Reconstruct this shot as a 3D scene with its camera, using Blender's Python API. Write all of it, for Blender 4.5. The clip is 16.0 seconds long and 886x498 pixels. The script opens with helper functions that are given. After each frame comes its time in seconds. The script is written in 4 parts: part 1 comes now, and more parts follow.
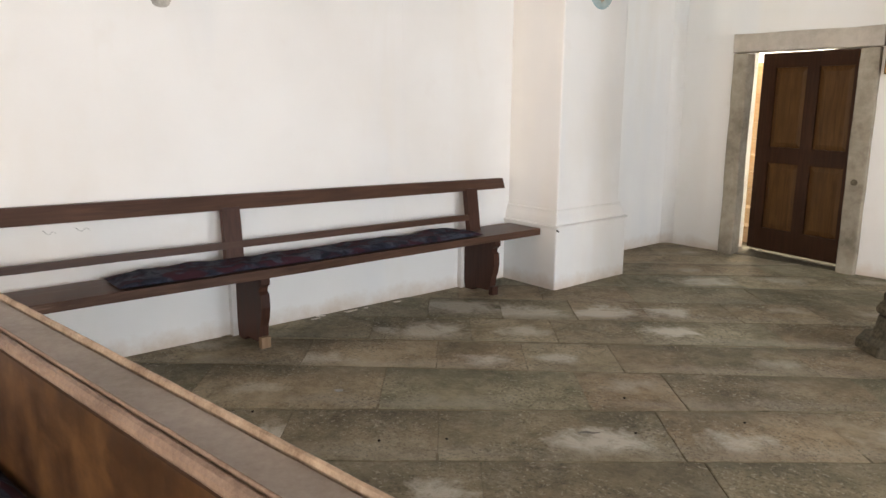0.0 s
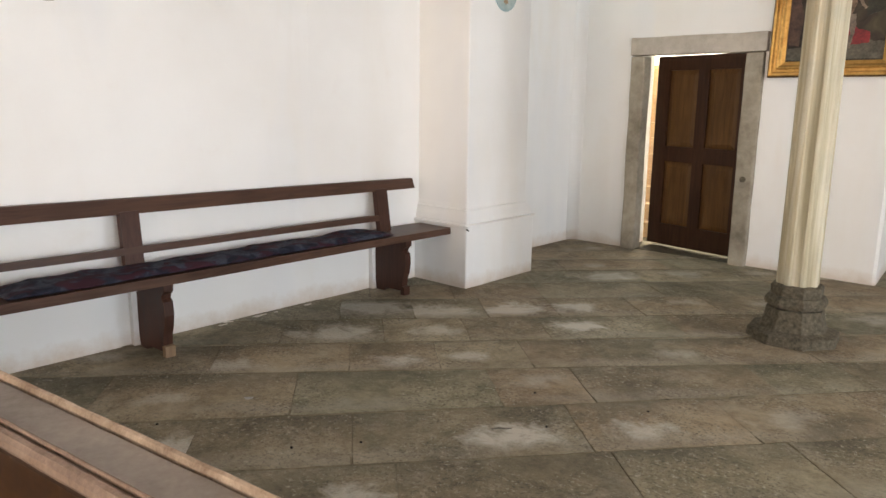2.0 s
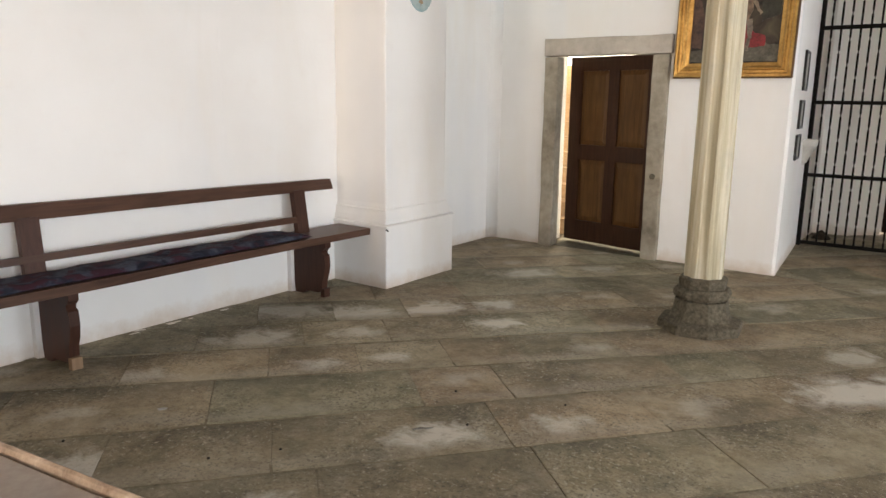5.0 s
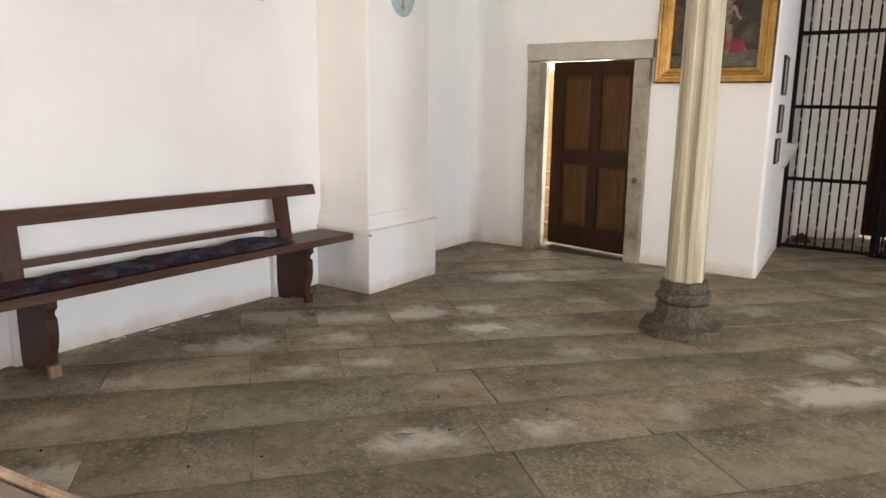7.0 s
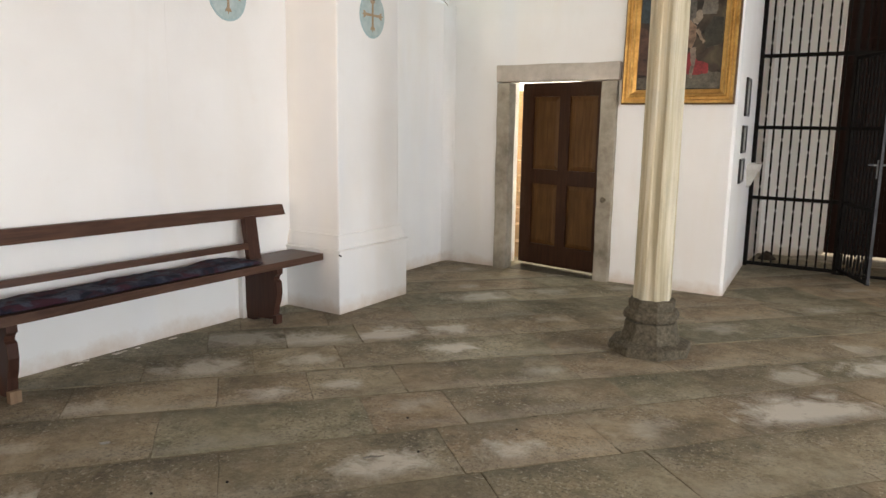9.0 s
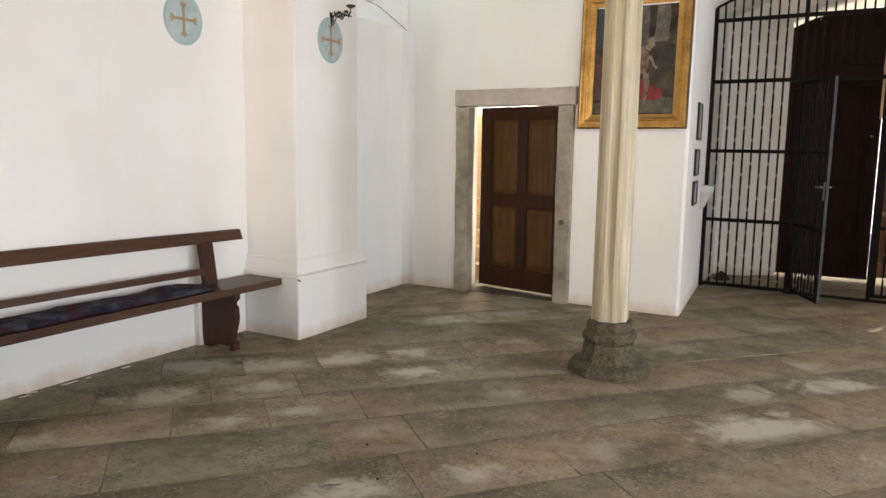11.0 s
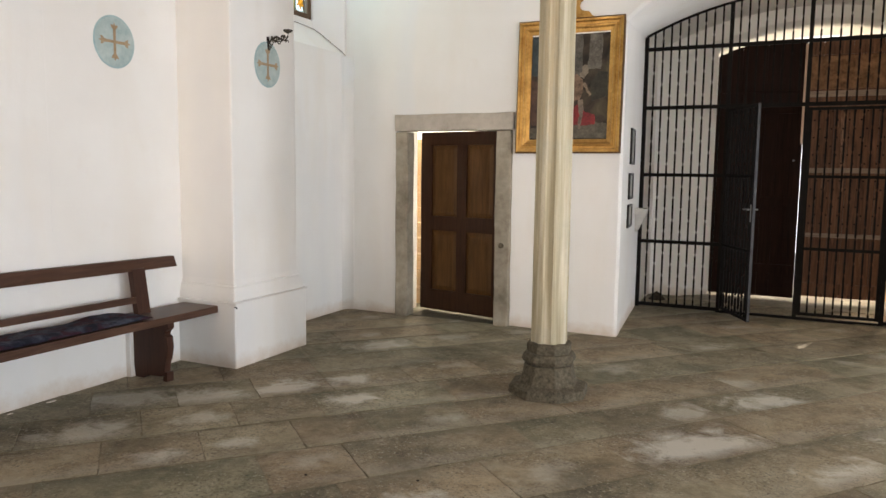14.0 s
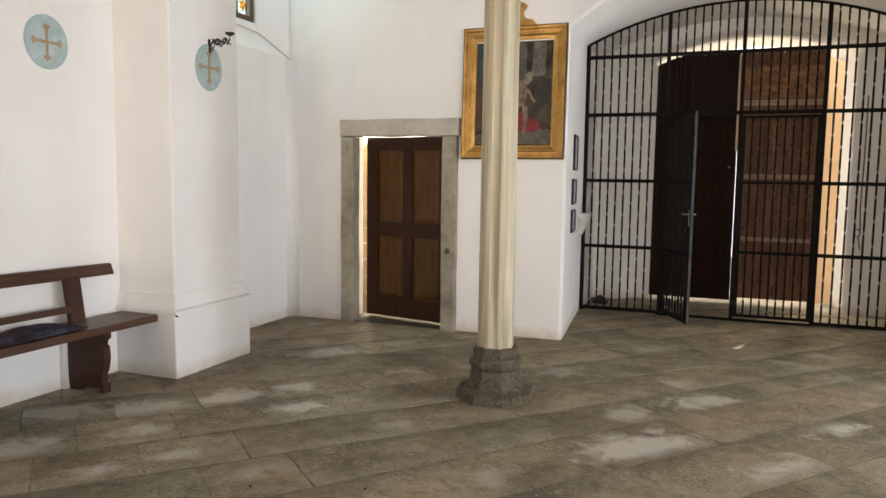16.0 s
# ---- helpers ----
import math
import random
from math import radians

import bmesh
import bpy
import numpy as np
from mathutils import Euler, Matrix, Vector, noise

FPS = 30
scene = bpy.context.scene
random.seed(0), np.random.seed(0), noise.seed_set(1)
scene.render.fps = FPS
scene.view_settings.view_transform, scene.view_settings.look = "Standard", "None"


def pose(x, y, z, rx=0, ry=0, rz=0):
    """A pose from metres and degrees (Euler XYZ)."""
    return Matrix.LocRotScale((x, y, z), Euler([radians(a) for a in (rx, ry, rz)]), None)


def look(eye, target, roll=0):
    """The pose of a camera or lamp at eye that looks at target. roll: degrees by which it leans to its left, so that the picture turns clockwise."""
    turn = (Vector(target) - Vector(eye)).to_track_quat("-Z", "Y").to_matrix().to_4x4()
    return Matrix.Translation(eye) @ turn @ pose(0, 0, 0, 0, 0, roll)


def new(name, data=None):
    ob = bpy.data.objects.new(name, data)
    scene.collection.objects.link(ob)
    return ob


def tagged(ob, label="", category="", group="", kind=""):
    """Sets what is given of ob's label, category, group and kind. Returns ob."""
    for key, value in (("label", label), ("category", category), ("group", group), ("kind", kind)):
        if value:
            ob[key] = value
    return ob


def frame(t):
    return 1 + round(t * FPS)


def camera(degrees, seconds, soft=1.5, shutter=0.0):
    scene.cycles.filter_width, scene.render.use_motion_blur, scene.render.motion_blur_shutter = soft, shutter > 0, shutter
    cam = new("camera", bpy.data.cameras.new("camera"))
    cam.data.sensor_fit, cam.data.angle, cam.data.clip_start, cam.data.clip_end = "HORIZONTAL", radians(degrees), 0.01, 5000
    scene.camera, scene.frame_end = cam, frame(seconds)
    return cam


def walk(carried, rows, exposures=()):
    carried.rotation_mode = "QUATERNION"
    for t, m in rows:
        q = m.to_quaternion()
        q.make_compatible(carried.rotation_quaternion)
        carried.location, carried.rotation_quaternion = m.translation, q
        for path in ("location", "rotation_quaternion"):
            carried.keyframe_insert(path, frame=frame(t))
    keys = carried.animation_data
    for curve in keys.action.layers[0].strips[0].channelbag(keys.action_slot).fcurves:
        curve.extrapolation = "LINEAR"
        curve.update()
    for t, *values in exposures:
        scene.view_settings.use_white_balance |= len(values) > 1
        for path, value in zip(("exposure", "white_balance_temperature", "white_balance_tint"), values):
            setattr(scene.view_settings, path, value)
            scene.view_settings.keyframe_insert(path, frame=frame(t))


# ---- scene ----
cam = camera(62.99, 16.0)
PATH = [
    (0.0, pose(0.0000, 0.0000, 1.5168, 78.476, -0.421, 49.366)),
    (0.5, pose(-0.0011, 0.0010, 1.5192, 78.460, -0.553, 48.009)),
    (1.0, pose(-0.0013, 0.0022, 1.5216, 78.460, -0.604, 46.150)),
    (1.5, pose(-0.0007, 0.0037, 1.5241, 78.483, -0.639, 44.361)),
    (2.0, pose(0.0007, 0.0054, 1.5266, 78.461, -0.680, 42.276)),
    (2.5, pose(0.0028, 0.0074, 1.5292, 78.474, -0.707, 40.556)),
    (3.0, pose(0.0055, 0.0096, 1.5318, 78.458, -0.744, 38.946)),
    (3.5, pose(0.0087, 0.0119, 1.5345, 78.434, -0.734, 37.865)),
    (4.0, pose(0.0125, 0.0144, 1.5372, 78.436, -0.758, 37.073)),
    (6.5, pose(0.0372, 0.0287, 1.5504, 78.493, -0.679, 35.266)),
    (7.0, pose(0.0428, 0.0317, 1.5530, 78.688, -0.701, 34.961)),
    (7.5, pose(0.0485, 0.0348, 1.5555, 78.951, -0.755, 34.623)),
    (8.0, pose(0.0543, 0.0379, 1.5579, 79.340, -0.735, 34.119)),
    (8.5, pose(0.0600, 0.0410, 1.5603, 79.733, -0.801, 33.571)),
    (9.0, pose(0.0657, 0.0440, 1.5626, 80.199, -0.790, 32.843)),
    (11.5, pose(0.0906, 0.0581, 1.5727, 82.482, -0.741, 29.028)),
    (12.0, pose(0.0944, 0.0606, 1.5744, 82.919, -0.729, 28.193)),
    (12.5, pose(0.0978, 0.0628, 1.5759, 83.234, -0.710, 27.470)),
    (13.0, pose(0.1006, 0.0649, 1.5772, 83.525, -0.707, 26.682)),
    (13.5, pose(0.1028, 0.0668, 1.5784, 83.716, -0.706, 26.016)),
    (14.0, pose(0.1043, 0.0685, 1.5795, 83.917, -0.662, 25.283)),
    (14.5, pose(0.1050, 0.0699, 1.5803, 84.057, -0.684, 24.580)),
    (15.0, pose(0.1049, 0.0710, 1.5810, 84.187, -0.719, 23.602)),
    (15.5, pose(0.1040, 0.0719, 1.5815, 84.275, -0.775, 22.492)),
    (16.0, pose(0.1021, 0.0724, 1.5817, 84.378, -0.780, 21.022)),
]
walk(cam, PATH, ((0, 0.13), (9, 0.13), (12, 0.07), (16, 0.02)))

# ---- world, sun and large lights ----
world = bpy.data.worlds.new("sky")
scene.world = world
world.use_nodes = True
wn = world.node_tree
sky = wn.nodes.new("ShaderNodeTexSky")
sky.sky_type, sky.sun_disc = "NISHITA", False
sky.sun_elevation, sky.sun_rotation = radians(42), radians(20)
wn.links.new(sky.outputs[0], wn.nodes["Background"].inputs[0])
wn.nodes["Background"].inputs[1].default_value = 0.12

sun = new("sun", bpy.data.lights.new("sun", "SUN"))
sun.data.energy, sun.data.angle, sun.data.color = 4.0, radians(0.5), (1.0, 0.93, 0.82)
sun.matrix_world = look((3.4, 9.4, 9.0), (0, 0, 0))


def area(name, eye, target, sx, sy, watts, color):
    lamp = new(name, bpy.data.lights.new(name, "AREA"))
    lamp.data.shape, lamp.data.size, lamp.data.size_y = "RECTANGLE", sx, sy
    lamp.data.energy, lamp.data.color = watts, color
    lamp.matrix_world = look(eye, target)
    return lamp


COOL, WARM = (0.872, 0.922, 1.0), (1.0, 0.832, 0.69)
# Daylight lamps for windows out of view; number, height and tint are assumed.
for wy in (-4.0, 0.2, 4.4):
    area("window_light", (5.25, wy, 1.6), (-4.0, wy, -0.9), 1.5, 2.7, 250, COOL)
for wx in (-2.4, 2.9):
    area("window_light", (wx, -9.35, 1.7), (wx, 4.0, -1.2), 1.5, 2.7, 385, WARM)
area("window_light", (-4.88, 6.3, 4.1), (-3.0, 6.6, 3.2), 0.8, 1.6, 52, (0.52, 0.76, 1.0))
area("stair_window_light", (-4.6, 9.4, 3.1), (-3.4, 8.6, 1.0), 0.9, 1.2, 300, (1.0, 0.93, 0.78))
area("portal_daylight", (0.38, 12.4, 1.3), (0.38, 9.2, 1.9), 3.2, 2.4, 100, (1.0, 0.83, 0.55))

# Lamp added in the gap to warm the porch wall and whiten the gap.
area("portal_gap_daylight", (1.455, 10.42, 1.55), (-0.9, 8.9, 1.55), 0.10, 2.6, 27, (1.0, 0.80, 0.54))


# ---- materials ----
def ramp(nt, fac, stops):
    r = nt.nodes.new("ShaderNodeValToRGB")
    while len(r.color_ramp.elements) < len(stops):
        r.color_ramp.elements.new(0.5)
    for e, (p, c) in zip(r.color_ramp.elements, stops):
        e.position, e.color = p, (*c, 1)
    nt.links.new(fac, r.inputs[0])
    return r.outputs[0]


def coords(nt, scale, turn=0.0, space="Object"):
    tc = nt.nodes.new("ShaderNodeTexCoord")
    mp = nt.nodes.new("ShaderNodeMapping")
    mp.inputs["Scale"].default_value = scale
    mp.inputs["Rotation"].default_value = (0, 0, turn)
    nt.links.new(tc.outputs[space], mp.inputs[0])
    return mp.outputs[0]


def position(nt, scale=(1, 1, 1), turn=0.0, offset=None):
    g = nt.nodes.new("ShaderNodeNewGeometry")
    mp = nt.nodes.new("ShaderNodeMapping")
    mp.inputs["Scale"].default_value = scale
    mp.inputs["Rotation"].default_value = (0, 0, turn)
    nt.links.new(g.outputs["Position"], mp.inputs[0])
    if offset is not None:
        nt.links.new(offset, mp.inputs["Location"])
    return mp.outputs[0]


def noise_tex(nt, vec, scale, detail=4.0, rough=0.55, distort=0.0):
    n = nt.nodes.new("ShaderNodeTexNoise")
    n.inputs["Scale"].default_value, n.inputs["Detail"].default_value = scale, detail
    n.inputs["Roughness"].default_value, n.inputs["Distortion"].default_value = rough, distort
    nt.links.new(vec, n.inputs["Vector"])
    return n.outputs["Fac"]


def mix(nt, fac, a, b, how="MIX"):
    m = nt.nodes.new("ShaderNodeMix")
    m.data_type, m.blend_type = "RGBA", how
    for sock, v in ((m.inputs[0], fac), (m.inputs[6], a), (m.inputs[7], b)):
        if isinstance(v, (int, float)):
            sock.default_value = v
        elif isinstance(v, tuple):
            sock.default_value = (*v, 1)
        else:
            nt.links.new(v, sock)
    return m.outputs[2]


def maths(nt, op, a, b=0.0, c=None):
    m = nt.nodes.new("ShaderNodeMath")
    m.operation = op
    for k, v in enumerate((a, b, c)):
        if v is None:
            continue
        if isinstance(v, (int, float)):
            m.inputs[k].default_value = v
        else:
            nt.links.new(v, m.inputs[k])
    return m.outputs[0]


def bump(nt, height, strength, dist):
    b = nt.nodes.new("ShaderNodeBump")
    b.inputs["Strength"].default_value, b.inputs["Distance"].default_value = strength, dist
    nt.links.new(height, b.inputs["Height"])
    return b.outputs[0]


def material(name, rough=0.6, metal=0.0, gloss=0.22):
    m = bpy.data.materials.new(name)
    m.use_nodes = True
    nt = m.node_tree
    b = nt.nodes["Principled BSDF"]
    b.inputs["Roughness"].default_value, b.inputs["Metallic"].default_value = rough, metal
    b.inputs["Specular IOR Level"].default_value = gloss
    return m, nt, b


def speckled(name, dark, light, scale, rough=0.7, metal=0.0, relief=0.3, dist=0.004, fine=8.0, gloss=0.22):
    """A surface with variation at two scales and a fine relief."""
    m, nt, b = material(name, rough, metal, gloss)
    v = position(nt)
    big, small = noise_tex(nt, v, scale, 5), noise_tex(nt, v, scale * fine, 6, 0.7)
    f = maths(nt, "ADD", maths(nt, "MULTIPLY", big, 0.6), maths(nt, "MULTIPLY", small, 0.4))
    nt.links.new(ramp(nt, f, ((0.32, dark), (0.68, light))), b.inputs["Base Color"])
    nt.links.new(bump(nt, small, relief, dist), b.inputs["Normal"])
    return m


def grained(name, dark, light, along, rough=0.45, scale=9.0, relief=0.25, wear=None, gloss=0.22):
    """Wood with its grain along one axis of the object."""
    m, nt, b = material(name, rough, 0.0, gloss)
    s = [scale, scale, scale]
    s["xyz".index(along)] = scale * 0.07
    v = coords(nt, tuple(s))
    g = noise_tex(nt, v, 3.0, 6, 0.6, 1.2)
    blot = noise_tex(nt, coords(nt, (1, 1, 1)), 2.2, 4)
    col = ramp(nt, g, ((0.30, dark), (0.70, light)))
    col = mix(nt, maths(nt, "MULTIPLY", ramp(nt, blot, ((0.42, (0, 0, 0)), (0.72, (1, 1, 1)))), 0.55), col, dark)
    if wear:
        w = noise_tex(nt, v, 1.3, 7, 0.75)
        col = mix(nt, ramp(nt, w, ((0.60, (0, 0, 0)), (0.70, (1, 1, 1)))), col, wear)
    nt.links.new(col, b.inputs["Base Color"])
    nt.links.new(bump(nt, g, relief, 0.002), b.inputs["Normal"])
    rr = nt.nodes.new("ShaderNodeMapRange")
    rr.inputs[3].default_value, rr.inputs[4].default_value = rough - 0.1, rough + 0.18
    nt.links.new(g, rr.inputs[0])
    nt.links.new(rr.outputs[0], b.inputs["Roughness"])
    return m


def plaster_material():
    m, nt, b = material("lime_plaster", 0.9)
    v = position(nt)
    big = noise_tex(nt, v, 0.7, 4)
    mid = noise_tex(nt, v, 3.5, 5, 0.6)
    fine = noise_tex(nt, v, 60.0, 4, 0.6)
    col = ramp(nt, big, ((0.35, (0.80, 0.775, 0.735)), (0.65, (0.86, 0.845, 0.815))))
    col = mix(nt, ramp(nt, mid, ((0.62, (0, 0, 0)), (0.80, (0.35, 0.35, 0.35)))), col, (0.76, 0.71, 0.64))
    streak = noise_tex(nt, position(nt, (1.0, 1.0, 0.22)), 1.6, 4, 0.6, 0.5)
    col = mix(nt, ramp(nt, streak, ((0.54, (0, 0, 0)), (0.74, (0.35, 0.35, 0.35)))), col, (0.75, 0.685, 0.59))
    grey = noise_tex(nt, position(nt, (1.3, 1.3, 0.3)), 1.1, 3, 0.5)
    col = mix(nt, ramp(nt, grey, ((0.55, (0, 0, 0)), (0.70, (0.5, 0.5, 0.5)))), col, (0.745, 0.75, 0.755))
    sep = nt.nodes.new("ShaderNodeSeparateXYZ")
    nt.links.new(v, sep.inputs[0])
    edge = noise_tex(nt, v, 5.0, 6, 0.7)
    foot = maths(nt, "SUBTRACT", maths(nt, "MULTIPLY", edge, 0.25), sep.outputs[2])
    damp = ramp(nt, foot, ((0.0, (0, 0, 0)), (0.13, (0.85, 0.85, 0.85))))
    col = mix(nt, damp, col, (0.62, 0.52, 0.42))
    nt.links.new(col, b.inputs["Base Color"])
    h = maths(nt, "ADD", maths(nt, "MULTIPLY", mid, 1.0), maths(nt, "MULTIPLY", fine, 0.10))
    nt.links.new(bump(nt, h, 0.35, 0.012), b.inputs["Normal"])
    return m


def slab_material():
    """Worn stone. The object's colour tells where each slab is rubbed pale: place along and across it, half length, strength."""
    m, nt, b = material("worn_stone_slab", 0.8, gloss=0.2)
    info = nt.nodes.new("ShaderNodeObjectInfo")
    v = position(nt)
    broad = noise_tex(nt, v, 1.9, 6, 0.65, 0.4)
    mott = noise_tex(nt, v, 9.0, 6, 0.75)
    grit = noise_tex(nt, v, 48.0, 4, 0.8)
    chips = noise_tex(nt, v, 34.0, 6, 0.8)
    ragged = noise_tex(nt, v, 5.0, 6, 0.68, 0.6)
    f = maths(nt, "ADD", maths(nt, "MULTIPLY", broad, 0.6), maths(nt, "MULTIPLY", mott, 0.4))
    olive = ramp(nt, f, ((0.39, (0.104, 0.093, 0.056)), (0.51, (0.200, 0.176, 0.113)), (0.63, (0.310, 0.274, 0.188))))
    brown = ramp(nt, f, ((0.39, (0.150, 0.103, 0.062)), (0.51, (0.258, 0.189, 0.118)), (0.63, (0.350, 0.268, 0.176))))
    pick = maths(nt, "FRACT", maths(nt, "MULTIPLY", info.outputs["Random"], 7.31))
    col = mix(nt, maths(nt, "MULTIPLY", pick, 0.85), olive, brown)
    tone = nt.nodes.new("ShaderNodeMapRange")
    tone.inputs[3].default_value, tone.inputs[4].default_value = 0.98, 1.38
    nt.links.new(info.outputs["Random"], tone.inputs[0])
    hsv = nt.nodes.new("ShaderNodeHueSaturation")
    nt.links.new(tone.outputs[0], hsv.inputs["Value"])
    nt.links.new(col, hsv.inputs["Color"])
    col = hsv.outputs[0]
    tc = nt.nodes.new("ShaderNodeTexCoord")
    local, where = nt.nodes.new("ShaderNodeSeparateXYZ"), nt.nodes.new("ShaderNodeSeparateColor")
    nt.links.new(tc.outputs["Object"], local.inputs[0])
    nt.links.new(info.outputs["Color"], where.inputs[0])
    # trodden-in grime along the long edges; painted tilt shading, far side dark, near pale
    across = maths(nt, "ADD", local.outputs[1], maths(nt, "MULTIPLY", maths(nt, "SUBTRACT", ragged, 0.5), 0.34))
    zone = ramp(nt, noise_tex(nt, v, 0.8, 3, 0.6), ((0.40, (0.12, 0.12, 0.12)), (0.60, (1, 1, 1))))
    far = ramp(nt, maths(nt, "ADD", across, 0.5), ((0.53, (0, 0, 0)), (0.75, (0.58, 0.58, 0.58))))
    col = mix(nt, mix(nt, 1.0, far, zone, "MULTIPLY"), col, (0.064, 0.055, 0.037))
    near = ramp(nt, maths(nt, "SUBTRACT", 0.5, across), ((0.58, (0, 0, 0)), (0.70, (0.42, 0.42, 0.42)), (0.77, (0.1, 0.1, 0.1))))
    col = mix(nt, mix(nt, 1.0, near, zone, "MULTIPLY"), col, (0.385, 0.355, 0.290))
    # pale worn film in loose streaks, and dark damp stains
    film = noise_tex(nt, v, 3.4, 8, 0.78, 0.3)
    col = mix(nt, ramp(nt, film, ((0.52, (0, 0, 0)), (0.66, (0.45, 0.45, 0.45)))), col, (0.385, 0.340, 0.255))
    damp = noise_tex(nt, v, 1.1, 6, 0.7, 0.8)
    col = mix(nt, ramp(nt, damp, ((0.52, (0, 0, 0)), (0.70, (0.50, 0.50, 0.50)))), col, (0.080, 0.069, 0.046))
    # pale rubbed patch
    dx = maths(nt, "DIVIDE", maths(nt, "SUBTRACT", local.outputs[0], maths(nt, "SUBTRACT", where.outputs[0], 0.5)), where.outputs[2])
    dy = maths(nt, "DIVIDE", maths(nt, "SUBTRACT", local.outputs[1], maths(nt, "SUBTRACT", where.outputs[1], 0.5)), maths(nt, "MULTIPLY", where.outputs[2], 0.62))
    away = maths(nt, "SQRT", maths(nt, "ADD", maths(nt, "MULTIPLY", dx, dx), maths(nt, "MULTIPLY", dy, dy)))
    rub = maths(nt, "SUBTRACT", maths(nt, "ADD", maths(nt, "MULTIPLY", ragged, 3.6), maths(nt, "MULTIPLY", mott, 1.2)), away)
    rub = ramp(nt, maths(nt, "MULTIPLY", rub, 0.5), ((0.56, (0, 0, 0)), (1.0, (0.95, 0.95, 0.95))))
    inside = ramp(nt, maths(nt, "ADD", maths(nt, "ABSOLUTE", local.outputs[1]), maths(nt, "MULTIPLY", maths(nt, "SUBTRACT", mott, 0.5), 0.16)), ((0.13, (1, 1, 1)), (0.23, (0.12, 0.12, 0.12))))
    rub = mix(nt, 1.0, rub, inside, "MULTIPLY")
    col = mix(nt, maths(nt, "MULTIPLY", rub, info.outputs["Alpha"]), col, (0.60, 0.555, 0.475))
    # grains
    grain_zone = ramp(nt, noise_tex(nt, v, 2.3, 4, 0.6), ((0.38, (0.2, 0.2, 0.2)), (0.58, (1, 1, 1))))
    keep = maths(nt, "SUBTRACT", 1.0, maths(nt, "MULTIPLY", rub, info.outputs["Alpha"]))
    grain_zone = mix(nt, 1.0, grain_zone, keep, "MULTIPLY")
    fine_dark = ramp(nt, grit, ((0.38, (0.75, 0.75, 0.75)), (0.49, (0, 0, 0))))
    col = mix(nt, mix(nt, 1.0, fine_dark, grain_zone, "MULTIPLY"), col, (0.062, 0.052, 0.035))
    fine_pale = ramp(nt, chips, ((0.55, (0, 0, 0)), (0.64, (0.85, 0.85, 0.85))))
    col = mix(nt, mix(nt, 1.0, fine_pale, grain_zone, "MULTIPLY"), col, (0.47, 0.425, 0.335))
    nt.links.new(col, b.inputs["Base Color"])
    rr = nt.nodes.new("ShaderNodeMapRange")
    rr.inputs[3].default_value, rr.inputs[4].default_value = 0.5, 0.9
    nt.links.new(chips, rr.inputs[0])
    nt.links.new(rr.outputs[0], b.inputs["Roughness"])
    h = maths(nt, "ADD", maths(nt, "MULTIPLY", grit, 0.3), maths(nt, "ADD", maths(nt, "MULTIPLY", chips, 0.5), mott))
    nt.links.new(bump(nt, h, 0.6, 0.012), b.inputs["Normal"])
    return m


def sandstone_material():
    """Pale limestone shaft with long upright streaks of ochre and grey-green."""
    m, nt, b = material("pale_streaked_sandstone", 0.85)
    v = position(nt)
    tall = noise_tex(nt, position(nt, (16.0, 16.0, 0.55)), 1.0, 5, 0.6, 0.4)
    blot = noise_tex(nt, v, 3.0, 5, 0.65)
    fine = noise_tex(nt, v, 40.0, 5, 0.7)
    col = ramp(nt, tall, ((0.34, (0.310, 0.265, 0.172)), (0.50, (0.460, 0.405, 0.284)), (0.66, (0.580, 0.530, 0.405))))
    ochre = noise_tex(nt, position(nt, (9.0, 9.0, 0.35), 0.6), 1.0, 4, 0.6)
    col = mix(nt, ramp(nt, ochre, ((0.54, (0, 0, 0)), (0.68, (0.55, 0.55, 0.55)))), col, (0.455, 0.350, 0.190))
    col = mix(nt, ramp(nt, blot, ((0.52, (0, 0, 0)), (0.70, (0.45, 0.45, 0.45)))), col, (0.355, 0.345, 0.285))
    nt.links.new(col, b.inputs["Base Color"])
    h = maths(nt, "ADD", blot, maths(nt, "MULTIPLY", fine, 0.4))
    nt.links.new(bump(nt, h, 0.4, 0.007), b.inputs["Normal"])
    return m


def fabric_material():
    m, nt, b = material("patterned_fabric", 0.95)
    v = coords(nt, (1, 1, 1))
    sw = noise_tex(nt, v, 9.0, 3, 0.6, 0.5)
    sw2 = noise_tex(nt, coords(nt, (1.6, 0.9, 1)), 8.0, 3, 0.55, 0.6)
    col = ramp(nt, sw, ((0.38, (0.010, 0.011, 0.019)), (0.48, (0.024, 0.028, 0.044)), (0.57, (0.056, 0.062, 0.082)), (0.68, (0.014, 0.015, 0.026))))
    col = mix(nt, ramp(nt, sw2, ((0.49, (0, 0, 0)), (0.58, (1, 1, 1)))), col, (0.038, 0.013, 0.020))
    nt.links.new(col, b.inputs["Base Color"])
    weave = noise_tex(nt, v, 260.0, 2)
    nt.links.new(bump(nt, weave, 0.4, 0.002), b.inputs["Normal"])
    return m


